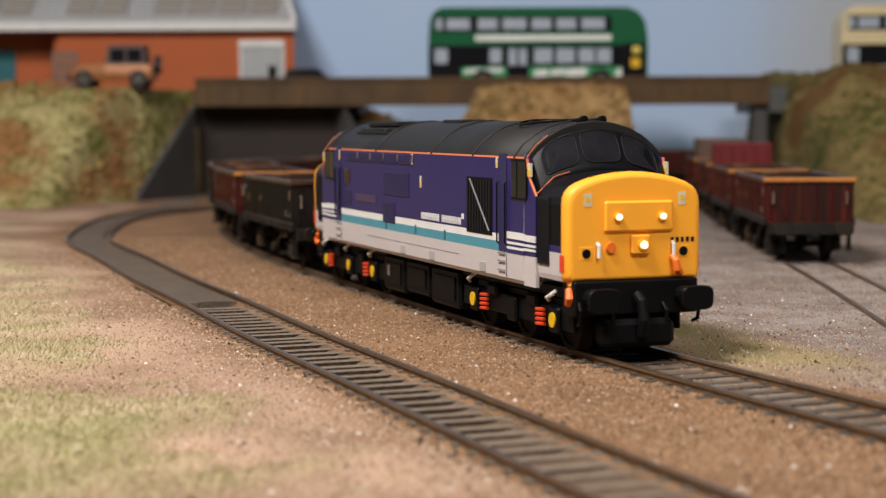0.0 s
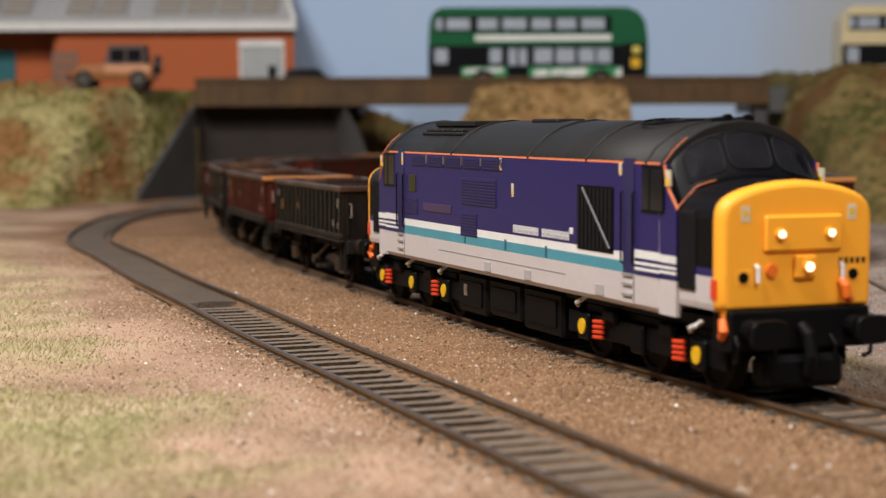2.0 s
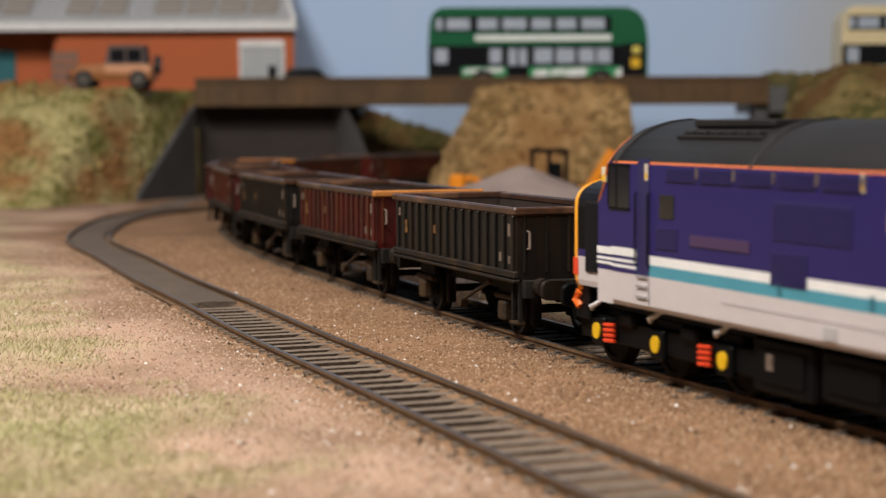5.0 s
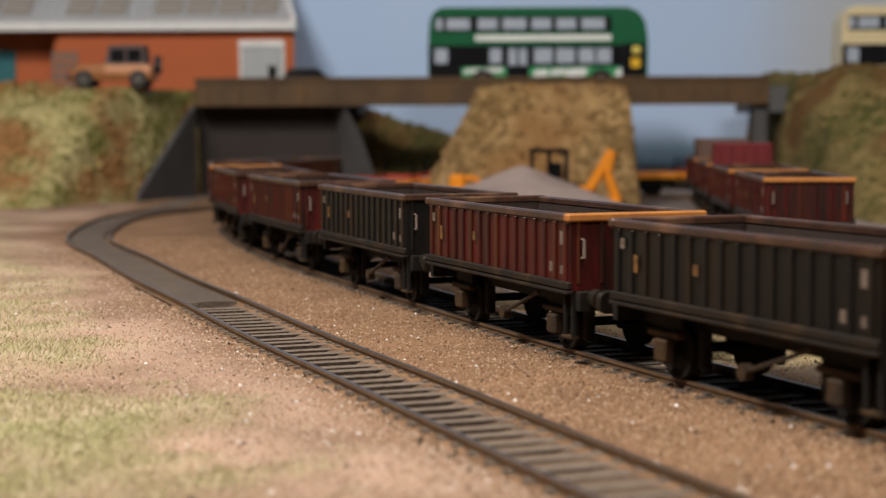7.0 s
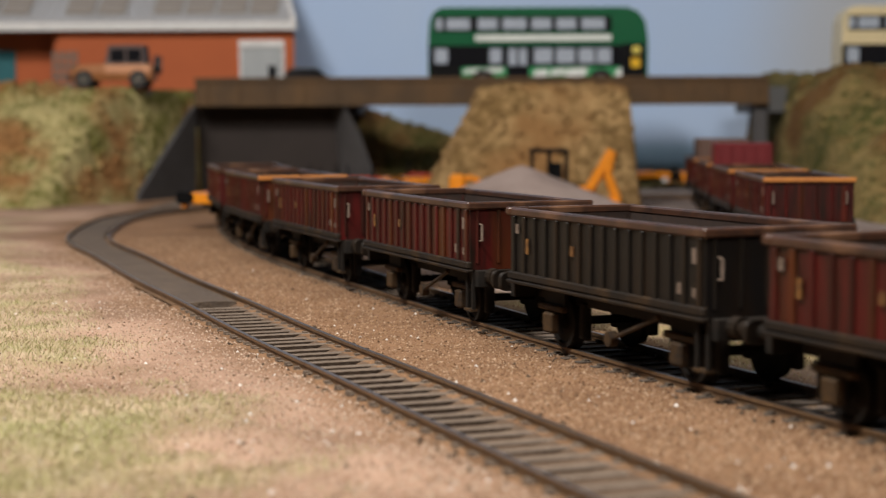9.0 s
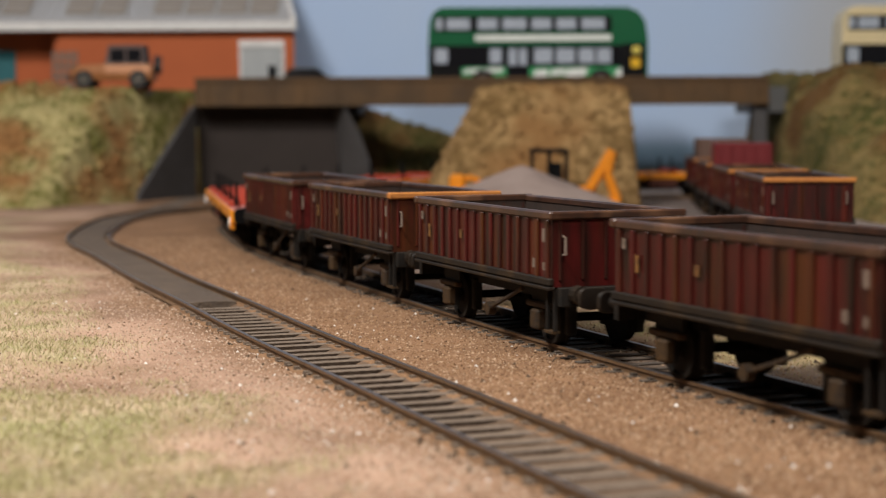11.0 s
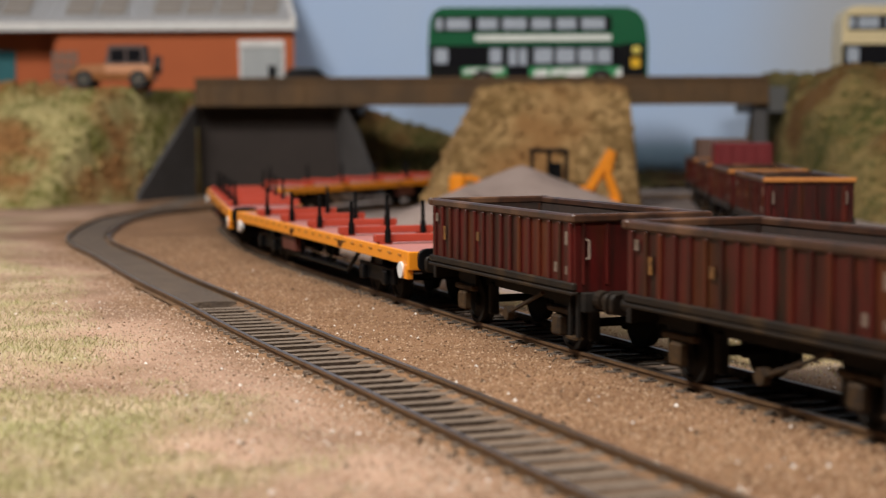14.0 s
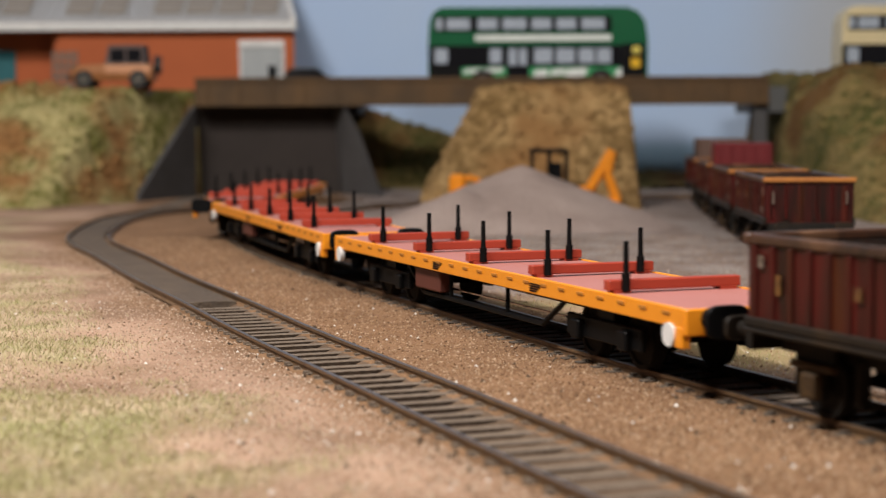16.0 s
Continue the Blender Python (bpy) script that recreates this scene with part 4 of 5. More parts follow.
def locomotive():
    ob = thing("diesel_locomotive", "purple-blue and pale grey diesel locomotive with yellow nose ends", "locomotive")
    wheels = []
    side = [(17.0, 14.6), (17.6, 15.6), (17.7, 21.7), (17.7, 24.1), (17.7, 26.0), (17.7, 44.55), (17.55, 45.0), (15.6, 47.5), (12.6, 49.9), (9.0, 51.8), (4.6, 53.0)]
    ring = [(-y, z) for y, z in side] + [(0, 53.5)] + [(y, z) for y, z in reversed(side)]
    half = [0, 0, 1, 2, 3, 4, 5, 5, 5, 5, 5]
    strips = half + half[::-1] + [6]
    bm = bmesh.new()
    loft(bm, [[(u, y, z) for y, z in ring] for u in (-85, -40, 0, 40, 90)], strips)
    round_off(part("body", bm, [LGREY, TEAL, LWHITE, BLUE, ORANGELINE, ROOF, LBLACK], ob), 5)
    for sg in (1, -1):
        u0 = 90 if sg > 0 else -85
        nose = 114.2 if sg > 0 else -106.5

        cab_front(ob, sg, u0, ring)
        # nose
        prof = [(16.6, 17.2), (16.9, 18.4), (17.0, 23.6), (17.0, 25.2), (17.0, 34.6), (16.8, 36.3), (16.2, 37.6), (15.2, 38.6), (13.6, 39.5), (11.0, 40.4), (7.5, 41.2), (3.8, 41.7)]
        nring = [(-y, z) for y, z in prof] + [(0, 41.9)] + [(y, z) for y, z in reversed(prof)]

        def ns(u, k):
            return [(u, y * k, 28 + (z - 28) * k) for y, z in nring]
        bm = bmesh.new()
        loft(bm, [ns(u0 + sg * 7, 1.0), ns(nose - sg * 2.4, 1.0)], [0, 0, 1, 2] + [3] * 16 + [2, 1, 0, 0] + [3])
        n = part("nose", bm, [LGREY, BLUE, LBLACK, GLOSSBLACK], ob)
        bm = bmesh.new()
        loft(bm, [ns(nose - sg * 3.0, 1.005), ns(nose - sg * 2.2, 1.003), ns(nose - sg * 1.5, 0.994), ns(nose - sg * 0.9, 0.98), ns(nose - sg * 0.45, 0.962), ns(nose - sg * 0.12, 0.938), ns(nose, 0.905)])
        round_off(part("nose_front", bm, YELLOW, ob, "warning yellow nose front"), 0)
        for y0, y1 in ((-16.0, -8.5), (11.0, 16.0)):
            a, b = sorted((nose - sg * 2.8, nose - sg * 0.7))
            part("nose_skirt", boxed(a, b, min(y0 * sg, y1 * sg), max(y0 * sg, y1 * sg), 15.9, 18.0, bevel=0.5), YELLOW, ob)
        # grille on both nose sides
        for s2 in (-1, 1):
            y = s2 * 17.05
            ga, gb = sorted((u0 + sg * 7.5, u0 + sg * 14.2))
            g = part("nose_grille", boxed(ga, gb, y - 0.25, y + 0.25, 20.4, 36.0, bevel=0.1), CHARCOAL, n, "charcoal side grille")
            for k in range(8):
                part("slat", boxed(ga + 0.4 + k * 0.78, ga + 0.75 + k * 0.78, y - 0.38, y + 0.38, 21.0, 35.4), CHARCOAL, g)
            for zz in (25.1, 23.9, 22.9):
                part("lining", boxed(min(u0, u0 + sg * 7.3), max(u0, u0 + sg * 7.3), s2 * 17.65 - 0.15, s2 * 17.65 + 0.15, zz, zz + (1.5 if zz > 25 else 0.55)), LWHITE, ob)
        # headcode panel with two lamps, central lamp
        xa, xb = (nose, nose + sg * 1.0)
        p = part("marker_panel", boxed(min(xa, xb), max(xa, xb), -8.0 * sg if sg > 0 else -9.3, 9.3 if sg > 0 else 8.0, 28.3, 35.4, bevel=0.8), YELLOW, ob)
        lit = sg > 0

        def lens(y, z, r, nm="lamp"):
            bm = bmesh.new()
            rod(bm, (nose, y, z), (nose + sg * 1.8, y, z), r * 1.5, 16)
            o = part(nm + "_surround", bm, YELLOW, ob)
            bm = bmesh.new()
            rod(bm, (nose + sg * 1.5, y, z), (nose + sg * 2.1, y, z), r, 14)
            part("lens", bm, LAMP if lit else mat("unlit_lens", (0.5, 0.48, 0.42), 0.2), o, "small round lamp lens")
        lens(-4.8 * sg, 31.8, 0.68)
        lens(6.2 * sg, 31.8, 0.68)
        part("lamp_box", boxed(min(nose, nose + sg * 1.2), max(nose, nose + sg * 1.2), -2.3 + sg, 2.3 + sg, 23.2, 27.6, bevel=0.3), YELLOW, ob)
        lens(1.4 * sg, 25.4, 0.85)
        for y in (-12.2, 12.2):
            bm = bmesh.new()
            rod(bm, (nose - sg * 0.4, y, 23.6), (nose + sg * 0.3, y, 23.6), 1.05, 14)
            part("tail_lamp", bm, LBLACK, ob, "dark tail lamp")
            a, b = sorted((nose - sg * 1.2, nose + sg * 0.1))
            part("lamp_housing", boxed(a, b, y - 2.0, y + 2.0, 21.7, 25.5, bevel=0.5), YELLOW, ob)
            bm = chain(bmesh.new(), [(nose, y * 0.77, 25.8), (nose + sg * 0.9, y * 0.77, 25.4), (nose + sg * 0.9, y * 0.77, 22.6)], 0.45)
            part("lamp_bracket", bm, PIPE, ob, "white lamp bracket")
        bm = bmesh.new()
        rod(bm, (nose, -6.2 * sg, 24.8), (nose + sg * 0.8, -6.2 * sg, 24.8), 1.2, 12)
        part("horn_socket", bm, HOSE, ob, "orange-red socket")
        for y in (-11.8, 11.8):
            part("warning_label", boxed(min(nose, nose + sg * 0.06) - 0.05, max(nose, nose + sg * 0.06) + 0.05, y - 0.95, y + 0.95, 34.2, 37.2), LABELCREAM, ob)
            part("warning_symbol", boxed(min(nose, nose + sg * 0.12) - 0.07, max(nose, nose + sg * 0.12) + 0.07, y - 0.5, y + 0.5, 35.2, 36.3), DISC, ob)
        # number as plain bars
        for k in range(5):
            y = (9.0 + k * 1.3) * sg
            part("number_bar", boxed(min(nose, nose + sg * 0.1) - 0.06, max(nose, nose + sg * 0.1) + 0.06, min(y, y + 0.7 * sg), max(y, y + 0.7 * sg), 25.7, 26.8), CHASSIS, ob)
        bm = chain(bmesh.new(), [(nose + sg * 0.4, 9.4 * sg, 22.5), (nose + sg * 1.8, 9.6 * sg, 21.4), (nose + sg * 1.8, 9.8 * sg, 19.6), (nose + sg * 1.0, 11 * sg, 18.6)], 0.9)
        part("jumper_cable", bm, HOSE, ob, "orange jumper cable")
        # buffer beam, valance and plough
        a, b = sorted((nose - sg * 6, nose + sg * 1.2))
        part("buffer_beam", boxed(a, b, -15.5, 15.5, 9.5, 17.4, bevel=0.4), LBLACK, ob)
        a, b = sorted((nose - sg * 3, nose + sg * 3))
        part("snow_plough", boxed(a, b, -9, 9, 2.2, 8.6, bevel=1.2), LBLACK, ob, "black snow plough")
        buffers(ob, nose + sg * 1.2, sg, LBLACK, reach=7.4, head=3.5)
        bm = chain(bmesh.new(), [(nose + sg * 1.5, 0, 14), (nose + sg * 4, 0, 12.5), (nose + sg * 5, 0, 8.5), (nose + sg * 4, 0, 5)], 1.3)
        part("coupling_hook", bm, LBLACK, ob)
        for y, z0 in ((-14.4, 12.5), (6.5, 12), (-6.5, 12), (14.4, 12.5)):
            bm = chain(bmesh.new(), [(nose + sg * 1.2, y, z0), (nose + sg * 3.0, y * 1.03, z0 - 1.6), (nose + sg * 2.6, y * 1.02, z0 - 4.2), (nose + sg * 0.6, y, z0 - 5)], 0.45)
            part("brake_hose", bm, LBLACK, ob)
        for y in (-15.6, 15.6):
            bm = chain(bmesh.new(), [(nose - sg * 1.5, y, 15.5), (nose - sg * 0.4, y * 1.03, 13.6), (nose - sg * 1.8, y, 12.2)], 1.0)
            part("sand_pipe_cap", bm, HOSE, ob, "orange pipe cap")
            part("red_panel", boxed(nose - sg * 2.5 - 1.4, nose - sg * 2.5 + 0.9, y * 1.09 - 0.1, y * 1.09 + 0.1, 19.4, 23.2), SPRING, ob)
        # cab side windows with an orange pillar line
        for s2 in (-1, 1):
            y = s2 * 17.72
            a, b = sorted((u0 - sg * 7.6, u0 + sg * 1.7))
            w = part("cab_window", boxed(a, b, y - 0.15, y + 0.15, 35.2, 44.0, bevel=0.1), CABGLASS, ob, "dark cab side window")
            part("window_frame", boxed(b if sg > 0 else a - 0.5, b + 0.5 if sg > 0 else a, y - 0.22, y + 0.22, 35.6, 44.2), LBLACK, w)
            for wa, wb, za, zb in ((a - 0.1, b + 0.1, 43.9, 44.4), (a - 0.1, b + 0.1, 34.8, 35.3), (a + 3.2, a + 3.7, 35.2, 44.0)):
                part("window_frame", boxed(wa, wb, y - 0.24, y + 0.24, za, zb), LBLACK, w)
            bm = chain(bmesh.new(), [(u0 + sg * 2.4, s2 * 17.72, 44.6), (u0 + sg * 2.9, s2 * 17.7, 42.4), (u0 + sg * 4.2, s2 * 17.66, 39.6), (u0 + sg * 7.3, s2 * 17.3, 35.9)], 0.34, 6)
            part("orange_lining", bm, ORANGELINE, ob)
            low = [(u0 + sg * 7.4, s2 * v_, 42.5 - 0.012 * v_ * v_ - 0.9 * max(0, v_ - 13) * 0.62) for v_ in (17.2, 16, 14.5, 13, 11, 9, 7)]
            part("orange_lining", chain(bmesh.new(), low[:6], 0.14, 6), ORANGELINE, ob)
            part("cab_sign", boxed(u0 + sg * 3.9 - 1.0, u0 + sg * 3.9 + 1.0, s2 * 17.7 - 0.25, s2 * 17.7 + 0.25, 40.4, 43.6), LABELCREAM, ob)
            part("cab_sign_symbol", boxed(u0 + sg * 3.9 - 0.8, u0 + sg * 3.9 + 0.8, s2 * 17.7 - 0.32, s2 * 17.7 + 0.32, 40.6, 41.9), DISC, ob)
            # cab door in its recess, with rails and steps
            a, b = sorted((u0 - sg * 16.2, u0 - sg * 11.2))
            d = part("cab_door", boxed(a, b, y - 0.12, y + 0.12, 15.8, 45.6), BLUEDARK, ob, "deep blue cab door")
            part("lower_panel", boxed(a, b, y - 0.2, y + 0.2, 15.6, 21.7), LGREY, d)
            for u in (a - 0.2, b + 0.2):
                bm = chain(bmesh.new(), [(u, s2 * 17.5, 39), (u, s2 * 18.3, 38.4), (u, s2 * 18.3, 24), (u, s2 * 17.5, 23.4)], 0.22, 6)
                part("handrail", bm, LBLACK, d)
            for zz in (17, 19.2, 21.2):
                part("step", boxed(a + 0.3, b - 0.3, y - 0.6, y + 0.6, zz, zz + 0.5), mat("step_grey", (0.3, 0.28, 0.28), 0.5), d)
            # lining on the cab side in place of the teal band
            a, b = sorted((u0 - sg * 10.8, u0 + sg * 0.4))
            part("cab_panel", boxed(a, b, y - 0.06, y + 0.06, 21.7, 26.9), BLUE, ob)
            for zz, hh in ((25.2, 1.7), (23.9, 0.6), (22.7, 0.6)):
                part("lining", boxed(a, b, y - 0.14, y + 0.14, zz, zz + hh), LWHITE, ob)
        # bogie
        bc = 73.5 if sg > 0 else -71.5
        bg = part("bogie_frame", box(box(boxed(bc - 37, bc + 37, -13.6, -12.2, 5.2, 10.5, bevel=0.3), bc - 37, bc + 37, 12.2, 13.6, 5.2, 10.5, 0.3), bc - 30, bc + 30, -12, 12, 8, 12), LBLACK, ob, "black cast bogie frame")
        for k, du in enumerate((-27, 0, 27)):
            wheels.append((wheelset(ob, bc + du, 7.3), 7.3))
            for y in (-14.6, 14.6):
                s2 = 1 if y > 0 else -1
                part("axlebox", boxed(bc + du - 3, bc + du + 3, min(y, y - s2 * 2), max(y, y - s2 * 2), 4.2, 10.4, bevel=0.5), LBLACK, bg)
                if not (sg > 0 and k == 1):
                    bm = bmesh.new()
                    rod(bm, (bc + du, y, 7.3), (bc + du, y + s2 * 0.35, 7.3), 1.8, 16)
                    part("axle_cover", bm, DISC, bg, "yellow axle cover")
                bm = chain(bmesh.new(), [(bc + du - 2.4, y, 11.8), (bc + du - 1.0, y + s2, 12.6), (bc + du + 1.6, y + s2, 13.4), (bc + du + 2.4, y, 14.4)], 0.52)
                if k != 1 or sg < 0:
                    part("white_pipe", bm, PIPE, bg, "white pipe end")
                else:
                    bm.free()
        for du in (-18.0, 20.0) if sg > 0 else (-20.5, 20.5):
            for y in (-14.9, 14.9):
                bm = bmesh.new()
                for k in range(4):
                    rod(bm, (bc + du - 2.4, y, 5.6 + k * 1.15), (bc + du + 2.4, y, 5.9 + k * 1.15), 0.42, 6)
                part("spring", bm, SPRING, bg, "red coil spring")
        for du in (-13.5, 13.5):
            for y in (-13.8, 13.8):
                part("brake_cylinder", boxed(bc + du - 3.5, bc + du + 3.5, y - 1, y + 1, 9.2, 12.6, bevel=0.8), LBLACK, bg)
    # body side detail on both sides
    for s2 in (-1, 1):
        y = s2 * 17.72

        def panel(nm, u0_, u1_, z0, z1, material, th=0.12, label=""):
            return part(nm, boxed(u0_, u1_, y - th, y + th, z0, z1, bevel=0.05), material, ob, label)
        g = panel("radiator_grille", 50.5, 69, 25.2, 39.4, LBLACK, 0.15, "black radiator grille")
        for k in range(9):
            part("slat", boxed(51.3 + k * 2, 52.0 + k * 2, y - 0.35, y + 0.35, 25.8, 38.8), CHARCOAL, g)
        bm = bmesh.new()
        rod(bm, (54, y + s2 * 0.5, 38.8), (68, y + s2 * 0.5, 26.2), 0.3, 6)
        part("grille_stay", bm, mat("stay_grey", (0.06, 0.06, 0.065), 0.4), g)
        for k in range(5):
            a = -62 + k * 13.7
            l = panel("louvre", a, a + 12.0, 41.2, 44.1, BLUEDARK, 0.18, "blue louvre")
            for j in range(4):
                part("slat", boxed(a + 0.5, a + 11.5, y - 0.35, y + 0.35, 41.5 + j * 0.68, 41.75 + j * 0.68), BLUE, l)
            part("rail_clip", boxed(a + 12.3, a + 12.8, y - 0.3, y + 0.3, 42.0, 44.2), PALEMARK, ob)
        for a, b, z0, z1 in ((-22.5, 2.2, 31.9, 39.0), (-23, -11.2, 23.8, 30.0), (-66, -57, 27.5, 32)):
            g = panel("body_grille", a, b, z0, z1, BLUEDARK, 0.1, "blue body grille")
            for k in range(int((z1 - z0) / 0.75)):
                part("slat", boxed(a + 0.3, b - 0.3, y - 0.26, y + 0.26, z0 + 0.3 + k * 0.75, z0 + 0.6 + k * 0.75), BLUE, g)
        panel("engine_window", -64.5, -58.5, 33.8, 38.6, DARKGLASS, 0.14, "small rounded window")
        for u, z0, z1 in ((12.7, 35.2, 38.4), (5.0, 41.4, 44.4), (72.3, 42.0, 44.6), (-70, 41.2, 44.6)):
            panel("warning_label", u - 0.6, u + 0.6, z0, z1, LABELCREAM, 0.16)
            panel("warning_symbol", u - 0.45, u + 0.45, z0 + 0.3, z0 + (z1 - z0) * 0.45, DISC, 0.2)
        panel("nameplate", -52, -30, 29.0, 31.2, mat("nameplate_dark", (0.06, 0.03, 0.09), 0.4), 0.2, "dark cast nameplate")
        # lettering of the operator as plain bars
        for k in range(17):
            if k == 8:
                continue
            for d, z0, z1, w_ in ((0, 26.6, 28.5, 0.42), (1.05, 26.6, 28.5, 0.38), (0.3, 27.5, 27.75, 0.9)):
                panel("lettering_bar", 13.2 + k * 1.95 + d, 13.2 + k * 1.95 + d + w_, z0, z1, LWHITE, 0.14)
        panel("lettering_mark", 46.4, 48.2, 28.2, 29.6, LWHITE, 0.14)
        for u in (-20, 8, 33):
            panel("latch", u - 0.5, u + 0.5, 22.0, 24.6, mat("latch_teal", (0.03, 0.13, 0.18), 0.5), 0.16)
        for u in (-4, 22, 62):
            panel("access_cover", u - 2.0, u + 2.0, 15.8, 18.2, mat("cover_grey", (0.42, 0.4, 0.4), 0.5), 0.14)
        panel("seam", -40, 44, 18.9, 19.05, mat("seam_grey", (0.3, 0.28, 0.28), 0.5), 0.06)
    # roof fittings
    for u in (-83.5, -30, 22, 55, 84):
        bm = bmesh.new()
        chain(bm, [(u, ya, za + 0.05) for ya, za in ring if za > 44.5], 0.35, 6)
        part("roof_strap", bm, ROOF, ob)
    for u0_, u1_ in ((-66, -34),):
        bm = bmesh.new()
        box(bm, u0_, u1_, -13.2, 13.2, 49.6, 50.6, 0.3)
        hatch = part("roof_hatch", box(bm, u0_ + 1, u1_ - 1, -9.5, 9.5, 52.0, 53.6, 0.3), ROOF, ob)
        for k in range(6):
            for yy in (-12.6, 10.0):
                part("slat", boxed(u0_ + 2 + k * 5.0, u0_ + 5.5 + k * 5.0, yy, yy + 2.6, 50.5, 51.4, bevel=0.3), ROOF, hatch)
    bm = bmesh.new()
    for r in (9.5, 7.0, 4.2):
        pts = [(68 + r * math.cos(a * math.pi / 12), r * math.sin(a * math.pi / 12), 53.7 - 0.012 * (r * math.sin(a * math.pi / 12)) ** 2) for a in range(25)]
        chain(bm, pts, 0.3, 5)
    part("roof_fan", bm, LBLACK, ob, "round roof fan guard")
    for y in (-2.4, 2.4):
        bm = bmesh.new()
        rod(bm, (82, y, 53.3), (89.5, y, 53.7), 0.6, 10)
        rod(bm, (89.5, y, 53.7), (91, y, 53.7), 1.0, 10)
        part("roof_horn", bm, LBLACK, ob)
    part("exhaust_box", boxed(-8, 8, -4, 4, 52.8, 54.0, bevel=0.4), ROOF, ob)
    # tanks below the body
    for a, b, z0 in ((-35, -14, 3.0), (-12.5, 9, 4.0), (10.5, 34, 3.0)):
        t = part("under_tank", boxed(a, b, -14, 14, z0, 13.5, bevel=0.8), LBLACK, ob, "black underframe tank")
        for y in (-14.2, 14.2):
            part("tank_door", boxed(a + 3, b - 3, y - 0.2, y + 0.2, z0 + 2, 11.5, bevel=0.15), LBLACK, t)
    part("underframe", boxed(-104, 110, -13, 13, 12.6, 15.0), LBLACK, ob)
    for y in (-14.5, 14.5):
        part("tank_label", boxed(-29, -26.8, y - 0.15, y + 0.15, 7.5, 10.5), PALEMARK, ob)
    return ob, wheels


def box_wagon(label, paint, rim, group, tall=0.0):
    ob = thing("open_box_wagon", label, "wagon", group=group)
    wheels = []
    H, L, w = 32.6 + tall, 45.5, 16.6
    bm = bmesh.new()
    # four sides and a floor with real thickness
    box(bm, -L, L, -w, -w + 0.9, 15.2, H - 1.2)
    box(bm, -L, L, w - 0.9, w, 15.2, H - 1.2)
    box(bm, -L, -L + 0.9, -w + 0.9, w - 0.9, 15.2, H - 1.2)
    box(bm, L - 0.9, L, -w + 0.9, w - 0.9, 15.2, H - 1.2)
    body = part("body", bm, paint, ob)
    bm = bmesh.new()
    box(bm, -L + 0.9, L - 0.9, -w + 0.9, w - 0.9, 15.2, 16.4)
    for y0, y1 in ((-w + 0.9, -w + 1.1), (w - 1.1, w - 0.9)):
        box(bm, -L + 1, L - 1, y0, y1, 16.4, H - 1.3)
    for x0, x1 in ((-L + 0.9, -L + 1.1), (L - 1.1, L - 0.9)):
        box(bm, x0, x1, -w + 1.1, w - 1.1, 16.4, H - 1.3)
    part("lining", bm, WIN, ob, "rusty dark interior")
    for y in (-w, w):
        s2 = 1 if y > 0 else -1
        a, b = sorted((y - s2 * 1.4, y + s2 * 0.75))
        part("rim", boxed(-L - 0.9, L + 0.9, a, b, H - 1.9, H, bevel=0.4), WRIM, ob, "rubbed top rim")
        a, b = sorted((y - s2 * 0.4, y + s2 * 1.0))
        # strip added to make the bottom of the side darker
        part("hem", boxed(-L - 0.3, L + 0.3, a, b - 0.1 if s2 > 0 else b, 15.5, 17.3, bevel=0.3), WHEM, ob, "dark strip added along the lower side")
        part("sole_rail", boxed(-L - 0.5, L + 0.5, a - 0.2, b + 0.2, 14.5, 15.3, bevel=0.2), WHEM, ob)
    for x, mm_ in ((-L, WRIM), (L, rim)):
        s2 = 1 if x > 0 else -1
        a, b = sorted((x - s2 * 1.4, x + s2 * 1.1))
        part("rim", boxed(a, b, -w - 1.1, w + 1.1, H - 1.8, H + 0.12, bevel=0.4), mm_, ob)
    rib = None
    for i in range(16):
        for s2 in (-1, 1):
            m = at(-L + 2.2 + i * (2 * L - 4.4) / 15, s2 * (w + 0.2), 0)
            if rib is None:
                rib = part("rib", boxed(-0.85, 0.85, -0.42, 0.42, 16.6, H - 1.8, bevel=0.3), paint, ob)
                rib.matrix_basis = m
            else:
                again(rib, ob, m)
    for x in (-L + 0.3, L - 0.3):
        for k in range(6):
            again(rib, ob, at(x, -14.6 + k * 5.84, 0))
    # marks painted on the sides
    for s2 in (-1, 1):
        y = s2 * (w + 0.62)
        for u, z0, z1, dw, mm_ in ((-40.6, 26.6, 28.8, 0.8, PALEMARK), (-35.0, 22.0, 25.6, 0.7, OCHRE), (-11.2, 23.2, 25.4, 0.9, OCHRE), (42.2, 25.6, 28.6, 0.75, PALEMARK), (36.4, 19.2, 21.4, 0.75, PALEMARK), (42.2, 19.0, 20.8, 0.6, PALEMARK)):
            part("mark", boxed(u - dw, u + dw, y - 0.1, y + 0.1, z0, z1), mm_, ob)
    for x, s3 in ((-L, -1), (L, 1)):
        for y in (-14.0, 14.0):
            bm = chain(bmesh.new(), [(x, y, 27), (x + s3 * 1.8, y, 26.8), (x + s3 * 1.8, y, 22.8), (x, y, 22.6)], 0.32, 6)
            part("grab_handle", bm, PALEMARK, ob, "pale grab handle")
    # underframe
    fr = part("underframe", box(box(boxed(-46, 46, -9, -7, 10.5, 14.2), -46, 46, 7, 9, 10.5, 14.2), -48, -45.8, -15.5, 15.5, 10.8, 15.2), CHASSIS, ob, "dirty steel underframe")
    part("headstock", boxed(45.8, 48, -15.5, 15.5, 10.8, 15.2, bevel=0.2), CHASSIS, ob)
    buffers(ob, 48, 1, WHEM, reach=8.4, head=3.1)
    buffers(ob, -48, -1, WHEM, reach=8.4, head=3.1)
